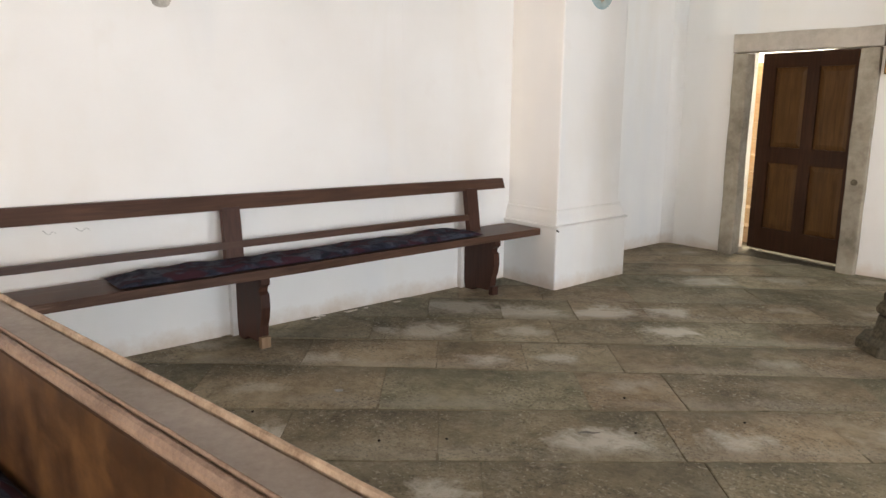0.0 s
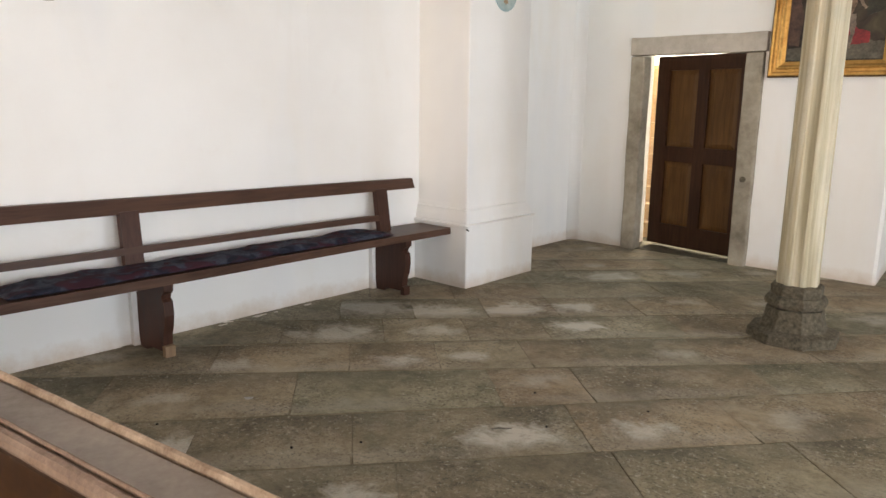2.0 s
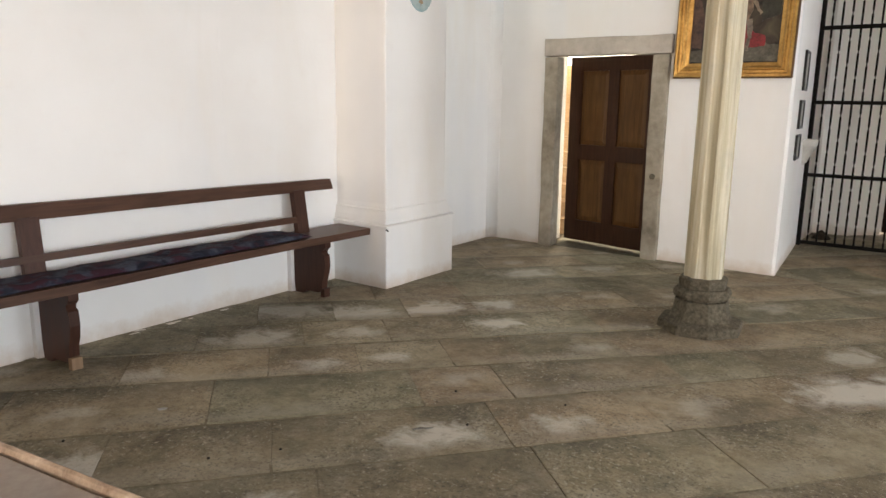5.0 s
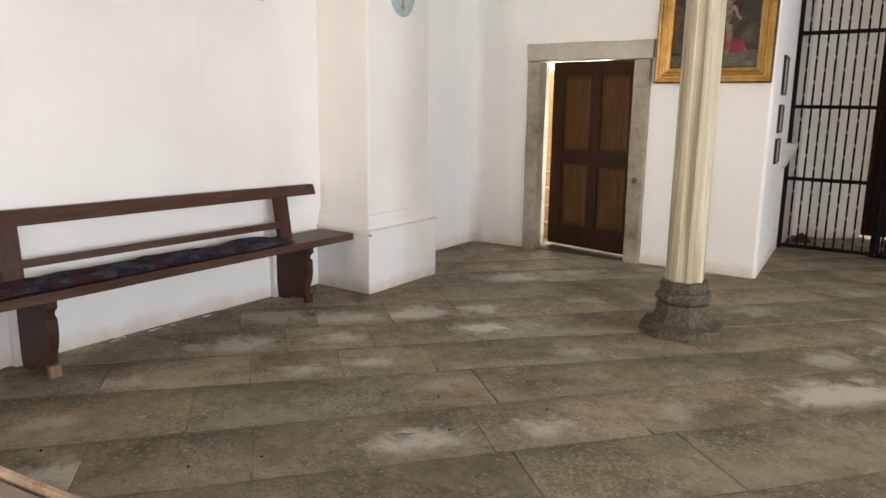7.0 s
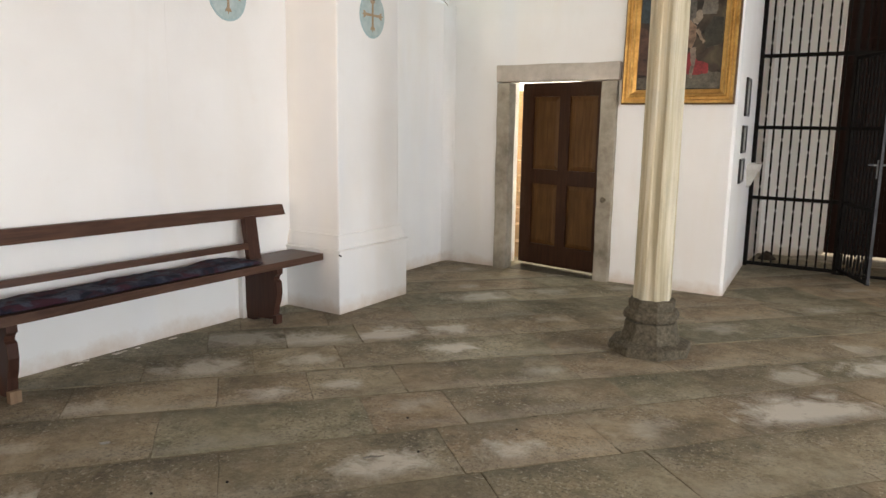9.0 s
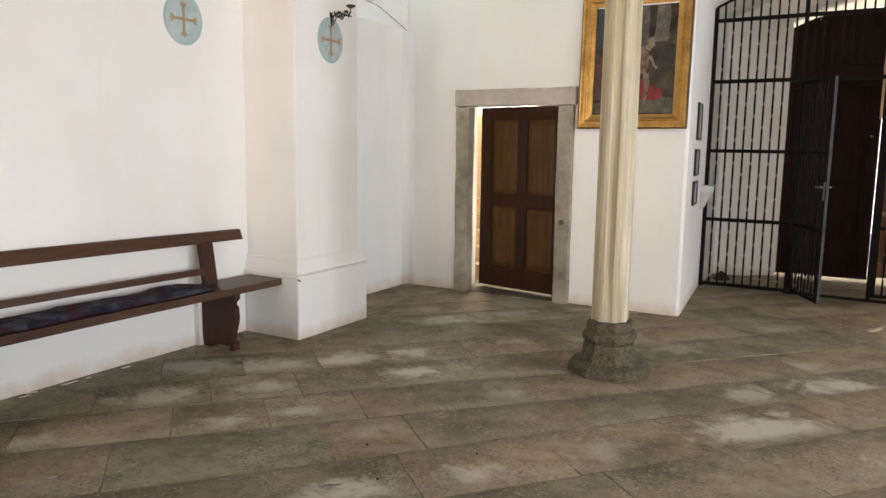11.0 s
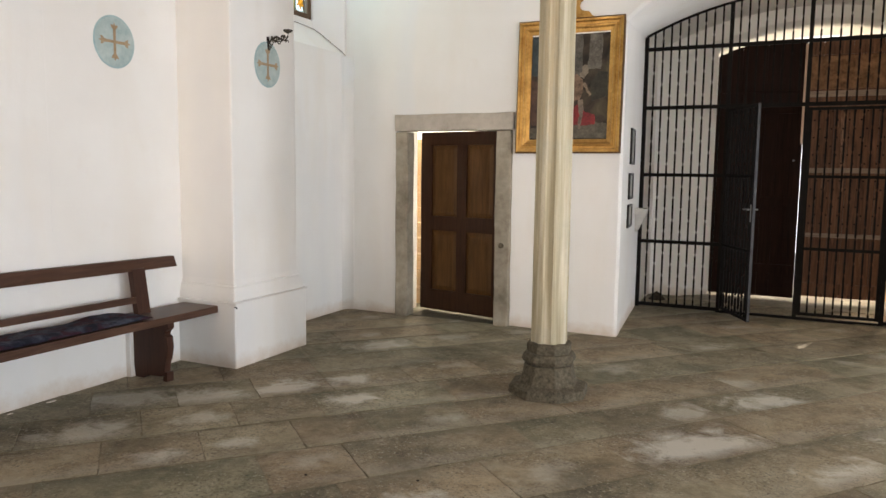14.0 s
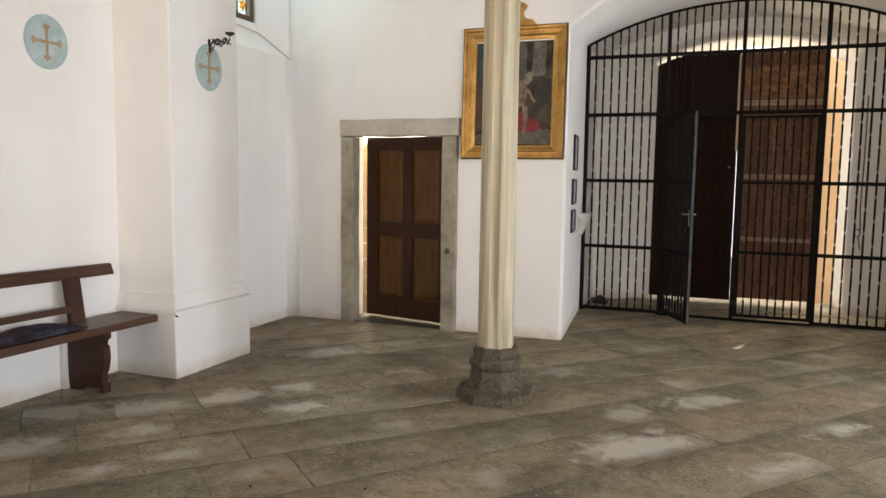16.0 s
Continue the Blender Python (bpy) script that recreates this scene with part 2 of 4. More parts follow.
def varnish_material():
    """Old amber varnish over oak, blotched dark, with fine scratches."""
    m, nt, b = material("golden_brown_varnished_oak", 0.42, gloss=0.25)
    blot = noise_tex(nt, coords(nt, (1.6, 2.0, 1.5)), 3.2, 8, 0.70, 0.15)
    grain = noise_tex(nt, coords(nt, (1.2, 16.0, 16.0)), 3.0, 6, 0.65, 0.6)
    spot = noise_tex(nt, coords(nt, (1.0, 1.4, 1.4)), 7.0, 5, 0.7)
    f = maths(nt, "ADD", maths(nt, "MULTIPLY", blot, 0.86), maths(nt, "MULTIPLY", grain, 0.14))
    col = ramp(nt, f, ((0.36, (0.022, 0.009, 0.004)), (0.50, (0.056, 0.025, 0.009)), (0.64, (0.108, 0.052, 0.018))))
    col = mix(nt, ramp(nt, spot, ((0.58, (0, 0, 0)), (0.70, (0.6, 0.6, 0.6)))), col, (0.030, 0.013, 0.006))
    scr = noise_tex(nt, coords(nt, (9.0, 40.0, 46.0), 0.0), 2.0, 5, 0.85, 0.8)
    col = mix(nt, ramp(nt, scr, ((0.66, (0, 0, 0)), (0.72, (0.5, 0.5, 0.5)))), col, (0.26, 0.15, 0.065))
    nt.links.new(col, b.inputs["Base Color"])
    nt.links.new(bump(nt, grain, 0.2, 0.002), b.inputs["Normal"])
    return m


def painted_canvas_material():
    """Dark old oil paint: plain shapes of drapery, stone and foliage."""
    m, nt, b = material("old_oil_paint", 0.45)
    v = coords(nt, (1, 1, 1))
    n = noise_tex(nt, v, 4.0, 5, 0.6, 1.0)
    col = ramp(nt, n, ((0.36, (0.014, 0.011, 0.009)), (0.52, (0.050, 0.036, 0.024)), (0.66, (0.075, 0.062, 0.038)), (0.76, (0.15, 0.11, 0.075))))
    nt.links.new(col, b.inputs["Base Color"])
    nt.links.new(bump(nt, noise_tex(nt, v, 90, 3), 0.2, 0.002), b.inputs["Normal"])
    return m


def stained_glass_material(tint, scale):
    m = bpy.data.materials.new("coloured_glass")
    m.use_nodes = True
    nt = m.node_tree
    nt.nodes.remove(nt.nodes["Principled BSDF"])
    out = nt.nodes["Material Output"]
    t, gl, mx = (nt.nodes.new(k) for k in ("ShaderNodeBsdfTransparent", "ShaderNodeBsdfGlossy", "ShaderNodeMixShader"))
    v = position(nt)
    n = noise_tex(nt, v, scale, 3)
    nt.links.new(ramp(nt, n, ((0.4, tuple(c * 0.75 for c in tint)), (0.6, tint))), t.inputs[0])
    gl.inputs["Roughness"].default_value = 0.1
    mx.inputs[0].default_value = 0.05
    nt.links.new(t.outputs[0], mx.inputs[1])
    nt.links.new(gl.outputs[0], mx.inputs[2])
    nt.links.new(mx.outputs[0], out.inputs[0])
    return m


def glowing(name, color, strength):
    m = bpy.data.materials.new(name)
    m.use_nodes = True
    nt = m.node_tree
    nt.nodes.remove(nt.nodes["Principled BSDF"])
    e = nt.nodes.new("ShaderNodeEmission")
    e.inputs[0].default_value, e.inputs[1].default_value = (*color, 1), strength
    nt.links.new(e.outputs[0], nt.nodes["Material Output"].inputs[0])
    return m


PLASTER = plaster_material()
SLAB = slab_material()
# Ceiling is out of view; dark brown chosen to dim the upper walls.
CEILING = grained("unseen_dark_ceiling", (0.10, 0.062, 0.036), (0.20, 0.135, 0.085), "y", 0.6)
MORTAR = speckled("dark_joint_earth", (0.080, 0.070, 0.049), (0.265, 0.230, 0.168), 2.6, 0.95)
BENCH_Y = grained("dark_brown_paint_on_wood", (0.044, 0.021, 0.013), (0.100, 0.049, 0.031), "y", 0.42)
BENCH_Z = grained("dark_brown_paint_on_upright", (0.038, 0.016, 0.010), (0.078, 0.034, 0.022), "z", 0.45)
SEAT_TOP = grained("rubbed_brown_seat_board", (0.052, 0.026, 0.017), (0.125, 0.068, 0.045), "y", 0.36, wear=(0.22, 0.145, 0.10))
BLOCK = grained("pale_bare_wood", (0.20, 0.13, 0.075), (0.36, 0.25, 0.16), "z", 0.7)
PEW = varnish_material()
PEW_EDGE = speckled("worn_oak_edge", (0.105, 0.060, 0.038), (0.350, 0.250, 0.185), 7.0, 0.45, relief=0.2, dist=0.002, fine=11.0)
PEW_TOP = speckled("dusty_worn_brown_ledge", (0.235, 0.188, 0.152), (0.43, 0.36, 0.30), 3.0, 0.45, relief=0.12, dist=0.002, fine=14.0)
FABRIC = fabric_material()
SANDSTONE = sandstone_material()
GRANITE = speckled("dark_weathered_granite", (0.028, 0.023, 0.015), (0.165, 0.140, 0.097), 42.0, 0.9, relief=0.6, dist=0.004, fine=3.0)
FRAME_STONE = speckled("grey_door_stone", (0.335, 0.292, 0.238), (0.575, 0.518, 0.44), 2.4, 0.9, relief=0.35, dist=0.006, fine=5.0)
JAMB_STONE = speckled("dark_grey_jamb_stone", (0.165, 0.138, 0.100), (0.44, 0.388, 0.305), 2.6, 0.9, relief=0.4, dist=0.006, fine=5.0)
DOOR_WOOD = grained("dark_brown_door_oak", (0.027, 0.011, 0.005), (0.058, 0.025, 0.011), "z", 0.42)
DOOR_PANEL = grained("brown_door_panel_oak", (0.064, 0.030, 0.009), (0.135, 0.066, 0.021), "z", 0.42)
GILT = speckled("aged_gilding", (0.29, 0.15, 0.038), (0.64, 0.395, 0.125), 5.0, 0.36, 0.75, 0.3, 0.003)
CANVAS = painted_canvas_material()
IRON = speckled("black_painted_iron", (0.005, 0.0045, 0.004), (0.013, 0.011, 0.0095), 12.0, 0.6, 0.0, gloss=0.06)
SCONCE_IRON = speckled("tarnished_brown_iron", (0.018, 0.015, 0.012), (0.095, 0.080, 0.062), 60.0, 0.5, 0.3)
STEEL = speckled("brushed_steel", (0.17, 0.175, 0.18), (0.27, 0.275, 0.28), 20.0, 0.5, 0.4)
BLACK_WOOD = speckled("black_frame_lacquer", (0.012, 0.011, 0.010), (0.03, 0.028, 0.026), 14.0, 0.4)
# Strip on the open leaf's edge, greyer than the black bars.
LEAF_EDGE = speckled("grey_iron_edge", (0.030, 0.031, 0.033), (0.085, 0.087, 0.092), 7.0, 0.6, 0.2)
# Pale mottle standing for light on the right leaf's top.
UPPER_OAK = speckled("lit_upper_oak", (0.060, 0.024, 0.010), (0.36, 0.195, 0.098), 12.0, 0.7, relief=0.5, dist=0.006, fine=3.0)
DARK_OAK = grained("groove_grime_shade_oak", (0.018, 0.008, 0.004), (0.045, 0.021, 0.010), "x", 0.6)
PAPER = speckled("greyed_print_paper", (0.30, 0.29, 0.26), (0.46, 0.44, 0.40), 12.0, 0.8)
MEDALLION = speckled("faded_blue_green_limewash", (0.30, 0.395, 0.395), (0.52, 0.59, 0.565), 9.0, 0.9, fine=3.0)
MEDALLION_RIM = speckled("dark_blue_green_limewash", (0.30, 0.42, 0.43), (0.42, 0.53, 0.53), 9.0, 0.9)
OCHRE = speckled("faded_ochre_brown_paint", (0.28, 0.19, 0.11), (0.45, 0.335, 0.215), 14.0, 0.9)
STOUP = speckled("pale_grey_carved_stone", (0.42, 0.40, 0.36), (0.60, 0.58, 0.53), 8.0, 0.8)
# One door's oak in two tones, the right leaf's brown holding its warm light.
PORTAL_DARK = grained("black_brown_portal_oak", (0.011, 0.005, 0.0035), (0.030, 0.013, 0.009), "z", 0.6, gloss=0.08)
PORTAL_BROWN = grained("weathered_lit_portal_oak", (0.060, 0.026, 0.014), (0.235, 0.112, 0.060), "z", 0.5, 8.0, gloss=0.2, wear=(0.36, 0.21, 0.13))
# Ledger trim of the right leaf, paler than its boards.
PORTAL_TRIM = grained("pale_portal_trim", (0.20, 0.14, 0.10), (0.42, 0.32, 0.24), "x", 0.55)
PORTAL_EDGE = grained("lit_portal_edge", (0.48, 0.31, 0.20), (0.74, 0.56, 0.42), "z", 0.55)
STEP = grained("scrubbed_pale_stair_wood", (0.30, 0.20, 0.11), (0.48, 0.35, 0.22), "x", 0.6)
ROPE = speckled("grey_hemp_rope", (0.10, 0.09, 0.07), (0.20, 0.18, 0.15), 30.0, 0.9)
MORTAR_DARK = speckled("dark_swept_dirt", (0.018, 0.014, 0.010), (0.075, 0.060, 0.044), 30.0, 0.95)
CABLE = speckled("dirty_grey_cable", (0.22, 0.19, 0.15), (0.40, 0.36, 0.30), 20.0, 0.7)
WINDOW_WOOD = grained("brown_window_wood", (0.09, 0.055, 0.032), (0.17, 0.11, 0.065), "y", 0.6)
# Rubbed oak with the bead's pale highlight mixed into its colour.
PEW_PALE = speckled("oak_edge_wear_highlight", (0.165, 0.098, 0.058), (0.560, 0.430, 0.310), 9.0, 0.5, relief=0.3, dist=0.002, fine=9.0)
LEAD = speckled("dark_lead_came", (0.02, 0.02, 0.022), (0.05, 0.05, 0.052), 20.0, 0.5, 0.4)
GRAVEL = speckled("sunlit_pale_paving", (0.42, 0.40, 0.36), (0.58, 0.56, 0.51), 4.0, 0.9)
DAYLIGHT = glowing("bright_outdoor_haze", (1.0, 0.985, 0.95), 3.0)
GLASS = {k: stained_glass_material(c, 30.0) for k, c in (("clear", (0.92, 0.92, 0.86)), ("amber", (0.95, 0.55, 0.06)), ("yellow", (0.98, 0.86, 0.35)))}


# ---- mesh helpers ----
def box(bm, x0, x1, y0, y1, z0, z1, m=None):
    vs = [bm.verts.new(Vector((x, y, z)) if m is None else m @ Vector((x, y, z))) for x in (x0, x1) for y in (y0, y1) for z in (z0, z1)]
    for f in ((0, 1, 3, 2), (4, 6, 7, 5), (0, 4, 5, 1), (2, 3, 7, 6), (0, 2, 6, 4), (1, 5, 7, 3)):
        bm.faces.new([vs[i] for i in f])
    return vs


def prism(bm, pts, a, b, axis="x"):
    """A closed polygon pushed from a to b along one axis; pts are the other two coordinates in order."""
    def place(p, k):
        return {"x": (k, *p), "y": (p[0], k, p[1]), "z": (*p, k)}[axis]
    lo, hi = [bm.verts.new(place(p, a)) for p in pts], [bm.verts.new(place(p, b)) for p in pts]
    n = len(pts)
    bm.faces.new(lo[::-1]), bm.faces.new(hi)
    for i in range(n):
        bm.faces.new((lo[i], lo[(i + 1) % n], hi[(i + 1) % n], hi[i]))


def loft(bm, rings, cap=True):
    """Skin over rings of equal count."""
    rows = [[bm.verts.new(p) for p in r] for r in rings]
    n = len(rows[0])
    for a, b in zip(rows, rows[1:]):
        for i in range(n):
            bm.faces.new((a[i], a[(i + 1) % n], b[(i + 1) % n], b[i]))
    if cap:
        bm.faces.new(rows[0][::-1]), bm.faces.new(rows[-1])


def ngon(r, z, n=8, cx=0.0, cy=0.0, turn=0.0):
    return [(cx + r * math.cos(turn + 2 * math.pi * i / n), cy + r * math.sin(turn + 2 * math.pi * i / n), z) for i in range(n)]


def tube(bm, pts, r, n=8):
    """A round rod through points."""
    rings = []
    for i, p in enumerate(pts):
        d = (Vector(pts[min(i + 1, len(pts) - 1)]) - Vector(pts[max(i - 1, 0)])).normalized()
        side = d.orthogonal().normalized() if abs(d.z) > 0.95 else d.cross(Vector((0, 0, 1))).normalized()
        up = side.cross(d)
        rr = r[i] if isinstance(r, (list, tuple)) else r
        rings.append([Vector(p) + rr * (math.cos(2 * math.pi * k / n) * side + math.sin(2 * math.pi * k / n) * up) for k in range(n)])
    loft(bm, rings)


def soften(bm, width, segments=2):
    sharp = [e for e in bm.edges if len(e.link_faces) == 2 and e.calc_face_angle(0) > 0.6]
    bmesh.ops.bevel(bm, geom=sharp, offset=width, segments=segments, profile=0.5, affect="EDGES", clamp_overlap=True)


def roughen(bm, amount, scale, seed=0.0):
    for v in bm.verts:
        v.co += noise.noise_vector(v.co * scale + Vector((seed, seed, seed))) * amount


def finish(name, bm, mat, smooth=False):
    bmesh.ops.recalc_face_normals(bm, faces=bm.faces)
    me = bpy.data.meshes.new(name)
    if smooth:
        for f in bm.faces:
            f.smooth = True
    bm.to_mesh(me)
    bm.free()
    for m in (mat if isinstance(mat, (list, tuple)) else (mat,)):
        me.materials.append(m)
    return me


def thing(name, label, category, group="", at=None):
    ob = new(name)
    ob.empty_display_size = 0.1
    if at is not None:
        ob.matrix_basis = at
    return tagged(ob, label, category, group)


def part(name, bm, mat, parent, label="", smooth=False, at=None):
    ob = new(name, finish(name, bm, mat, smooth))
    ob.parent = parent
    if at is not None:
        ob.matrix_basis = at
    return tagged(ob, label) if label else ob


def solid(name, bm, mat, label, category, kind="structure", smooth=False):
    return tagged(new(name, finish(name, bm, mat, smooth)), label, category, "", kind)


def ring_arch(cx, half, spring, rise, n=24):
    """Points of a segmental arch from one springing to the other, as (x, z)."""
    r = (half * half + rise * rise) / (2 * rise)
    a = math.asin(min(1.0, half / r))
    return [(cx + r * math.sin(-a + 2 * a * i / n), spring + rise - r + r * math.cos(-a + 2 * a * i / n)) for i in range(n + 1)]


# ---- the large structure ----
# Unseen ceiling's height, set high for less bounce.
CEIL = 6.8


def boxes(*dims):
    bm = bmesh.new()
    for d in dims:
        box(bm, *d)
    return bm


solid("wall_west", boxes((-5.0, -4.36, -9.6, 4.56, 0, CEIL)), PLASTER, "white limewashed church wall behind the long bench", "wall")

bm = bmesh.new()
box(bm, -5.0, -4.40, 4.56, 7.05, 0, 2.86)
prism(bm, [(-4.40, 2.86), (-4.65, 3.12), (-5.0, 3.12), (-5.0, 2.86)], 5.5, 7.0, "y")
box(bm, -5.0, -4.40, 4.56, 5.5, 2.86, CEIL)
prism(bm, [(-4.40, 7.0), (-4.40, 7.05), (-5.0, 7.05), (-5.0, 6.77), (-4.65, 6.77)], 2.86, CEIL, "z")
box(bm, -5.0, -4.65, 5.5, 5.75, 3.12, CEIL)
box(bm, -5.0, -4.65, 5.75, 6.77, 3.12, 3.20)
box(bm, -5.0, -4.65, 5.75, 6.77, 4.7, CEIL)
solid("wall_west_window_bay", bm, PLASTER, "white plaster wall with a splayed window niche", "wall")

# pilaster: plinth, hollow moulding, shaft
bm = bmesh.new()
PIL = [(0.0, 0.0, 0.0), (0.506, 0.0, 0.0), (0.511, 0.018, 0.0), (0.528, 0.020, 0.0), (0.534, 0.004, 0.0), (0.5345, -0.020, 0.012), (0.5395, -0.020, 0.012), (0.542, -0.011, 0.010), (0.556, -0.011, 0.012), (0.590, -0.017, 0.020), (0.618, -0.025, 0.030), (0.638, -0.029, 0.036), (0.648, -0.028, 0.037), (0.654, -0.031, 0.042), (0.658, -0.039, 0.050), (0.70, -0.043, 0.056), (CEIL, -0.045, 0.06)]
rings = []
for z, o, s in PIL:
    x1, y0, y1, r = -3.768 + o, 4.455 - o * 0.6 + s * 0.4, 5.405 + o * 0.6 - s * 0.9, 0.015
    q = 0.012
    rings.append([(-4.5, y0, z), (x1 - q, y0, z), (x1 - q * 0.3, y0 + q * 0.3, z), (x1, y0 + q, z), (x1, y1 - r * 1.6, z), (x1 - r * 0.45, y1 - r * 0.45, z), (x1 - r * 1.6, y1, z), (-4.5, y1, z)])
loft(bm, rings)
solid("wall_pilaster", bm, PLASTER, "white plastered pilaster on a moulded plinth", "pilaster")

bm = bmesh.new()
for d in ((-5.0, -3.73, 7.05, 7.5, 0, CEIL), (-3.73, -2.42, 7.05, 7.5, 2.17, CEIL), (-2.42, -1.9, 7.05, 7.5, 0, CEIL)):
    box(bm, *d)
box(bm, 2.45, 5.5, 7.05, 7.5, 0, CEIL)
solid("wall_north", bm, PLASTER, "white plaster end wall with a small doorway", "wall")

bm = bmesh.new()
prism(bm, [(-4.41, 7.06), (-4.41, 6.95)] + [(-4.30 - 0.10 * math.cos(a), 6.95 + 0.10 * math.sin(a)) for a in (math.pi / 2 * k / 8 for k in range(9))] + [(-4.30, 7.06)], 0.0, 2.84, "z")
solid("wall_corner", bm, PLASTER, "soft rounded plaster corner between two walls", "wall", smooth=True)

GX = 0.27


def outline(cx, half, spring, rise):
    return [(cx - half, -0.05), *ring_arch(cx, half, spring, rise), (cx + half, -0.05)]


def arch_block(name, rings, label):
    """A wall mass round an arched passage: rings of (y, points)."""
    bm = bmesh.new()
    rows = [[bm.verts.new((x, y, z)) for x, z in pts] for y, pts in rings]
    for a, b in zip(rows, rows[1:] + rows[:1]):
        for i in range(len(a) - 1):
            bm.faces.new((a[i], a[i + 1], b[i + 1], b[i])).smooth = 0 < i < len(a) - 2 and a is rows[-3]
    return solid(name, bm, PLASTER, label, "wall")


front, rear = outline(GX, 1.58, 3.0, 0.60), outline(GX, 1.735, 3.17, 0.41)
grown = [(GX + (x - GX) * 1.016, z + 0.02 if z > 0 else z) for x, z in front]


def outer(pts, x0, x1):
    n = len(pts)
    return [(x0 + (x1 - x0) * i / (n - 1), CEIL) if 0 < i < n - 1 else ((x0, -0.05) if i == 0 else (x1, -0.05)) for i in range(n)]


OUT = outer(front, -1.9, 2.45)
arch_block("passage_arch", [(9.86, OUT), (7.05, OUT), (7.05, grown), (7.075, front), (8.86, rear), (9.86, rear)], "white vaulted passage behind a low arch")
p_in, p_mid, p_out = outline(0.36, 1.45, 3.09, 0.34), outline(0.395, 1.165, 3.14, 0.24), outline(0.395, 1.10, 3.11, 0.24)
POUT = outer(p_in, -1.9, 2.45)
arch_block("portal_wall", [(10.62, POUT), (9.86, POUT), (9.86, p_in), (10.14, p_mid), (10.62, p_out)], "white plaster portal wall with a splayed arch")

# Unseen east and south walls with openings assumed for the lamps.
bm = bmesh.new()
WINDOWS = (-4.0, 0.2, 4.4)
edges = [-9.6] + [v for w in WINDOWS for v in (w - 0.75, w + 0.75)] + [7.5]
for a, b in zip(edges[::2], edges[1::2]):
    box(bm, 4.9, 5.5, a, b, 0, CEIL)
for w in WINDOWS:
    box(bm, 4.9, 5.5, w - 0.75, w + 0.75, 0, 0.6)
    box(bm, 4.9, 5.5, w - 0.75, w + 0.75, 3.3, CEIL)
solid("wall_east", bm, PLASTER, "unseen white plaster wall with assumed tall window openings", "wall")
bm = bmesh.new()
for a, b in ((-5.0, -3.15), (-1.65, 2.15), (3.65, 5.5)):
    box(bm, a, b, -9.6, -9.0, 0, CEIL)
for w in (-2.4, 2.9):
    box(bm, w - 0.75, w + 0.75, -9.6, -9.0, 0, 0.7)
    box(bm, w - 0.75, w + 0.75, -9.6, -9.0, 3.4, CEIL)
solid("wall_south", bm, PLASTER, "unseen white plaster wall with assumed tall window openings", "wall")
solid("ceiling", boxes((-5.0, 5.5, -9.6, 10.62, CEIL, CEIL + 0.2)), CEILING, "unseen ceiling, kept dark to cut bounced light", "ceiling")

# stair room behind the small door
bm = boxes((-5.6, -5.4, 7.5, 10.4, 0, CEIL), (-5.4, -1.9, 10.2, 10.4, 0, CEIL), (-5.4, -5.0, 7.3, 7.5, 0, CEIL))
solid("stair_room_wall", bm, PLASTER, "warm-lit white wall of the stair room", "wall")

floor = solid("floor", boxes((-5.6, 5.5, -9.6, 10.62, -0.25, -0.0055)), MORTAR, "grey-brown worn stone slab floor", "floor")
solid("ground", boxes((-60, 60, 10.62, 120, -0.30, -0.05)), GRAVEL, "pale sunlit paving outside the portal", "ground")
solid("backdrop", boxes((-8, 10, 17.0, 17.1, -0.05, 9)), DAYLIGHT, "bright hazy daylight outside", "backdrop")
# Invented block; its ochre stands for warm light on the portal reveal.
solid("reveal_light_wall", boxes((1.30, 1.55, 11.0, 11.5, -0.05, 7)), speckled("warm_reveal_light", (0.72, 0.50, 0.29), (0.84, 0.64, 0.42), 4.0, 0.9), "added ochre block outside, standing for the warm-lit portal reveal", "wall")

# leaded window in the niche
win = tagged(new("window_1"), "leaded stained-glass window with amber star flowers", "window", "", "structure")
bm = bmesh.new()
for d in ((-4.73, -4.67, 5.752, 5.80, 3.202, 4.698), (-4.73, -4.67, 6.70, 6.768, 3.202, 4.698), (-4.73, -4.67, 5.80, 6.70, 3.202, 3.262), (-4.73, -4.67, 5.80, 6.70, 4.64, 4.698)):
    box(bm, *d)
part("window_frame", bm, WINDOW_WOOD, win)
for r in range(7):
    for c in range(5):
        y0, z0 = 5.80 + 0.18 * c, 3.262 + 0.197 * r
        bm = bmesh.new()
        box(bm, -4.703, -4.699, y0 + 0.004, y0 + 0.176, z0 + 0.004, z0 + 0.193)
        part("pane", bm, GLASS["yellow" if (r + c) % 3 == 0 else "clear"], win)
        if (r + c) % 2 == 0:
            bm = bmesh.new()
            star = []
            for q in range(12):
                a, rad = q * math.pi / 6, 0.075 if q % 2 else 0.038
                star.append((y0 + 0.09 + rad * math.cos(a), z0 + 0.098 + rad * math.sin(a)))
            prism(bm, star, -4.696, -4.692, "x")
            part("pane", bm, GLASS["amber"], win)
bm = bmesh.new()
for c in range(1, 5):
    box(bm, -4.708, -4.688, 5.796 + 0.18 * c, 5.804 + 0.18 * c, 3.262, 4.64)
for r in range(1, 7):
    box(bm, -4.71, -4.69, 5.80, 6.70, 3.258 + 0.197 * r, 3.266 + 0.197 * r)
part("lead_came", bm, LEAD, win)


# ---- the small door with its stone frame ----
door = tagged(new("door_1"), "dark brown panelled oak door, ajar, in a grey stone frame", "door", "", "structure")
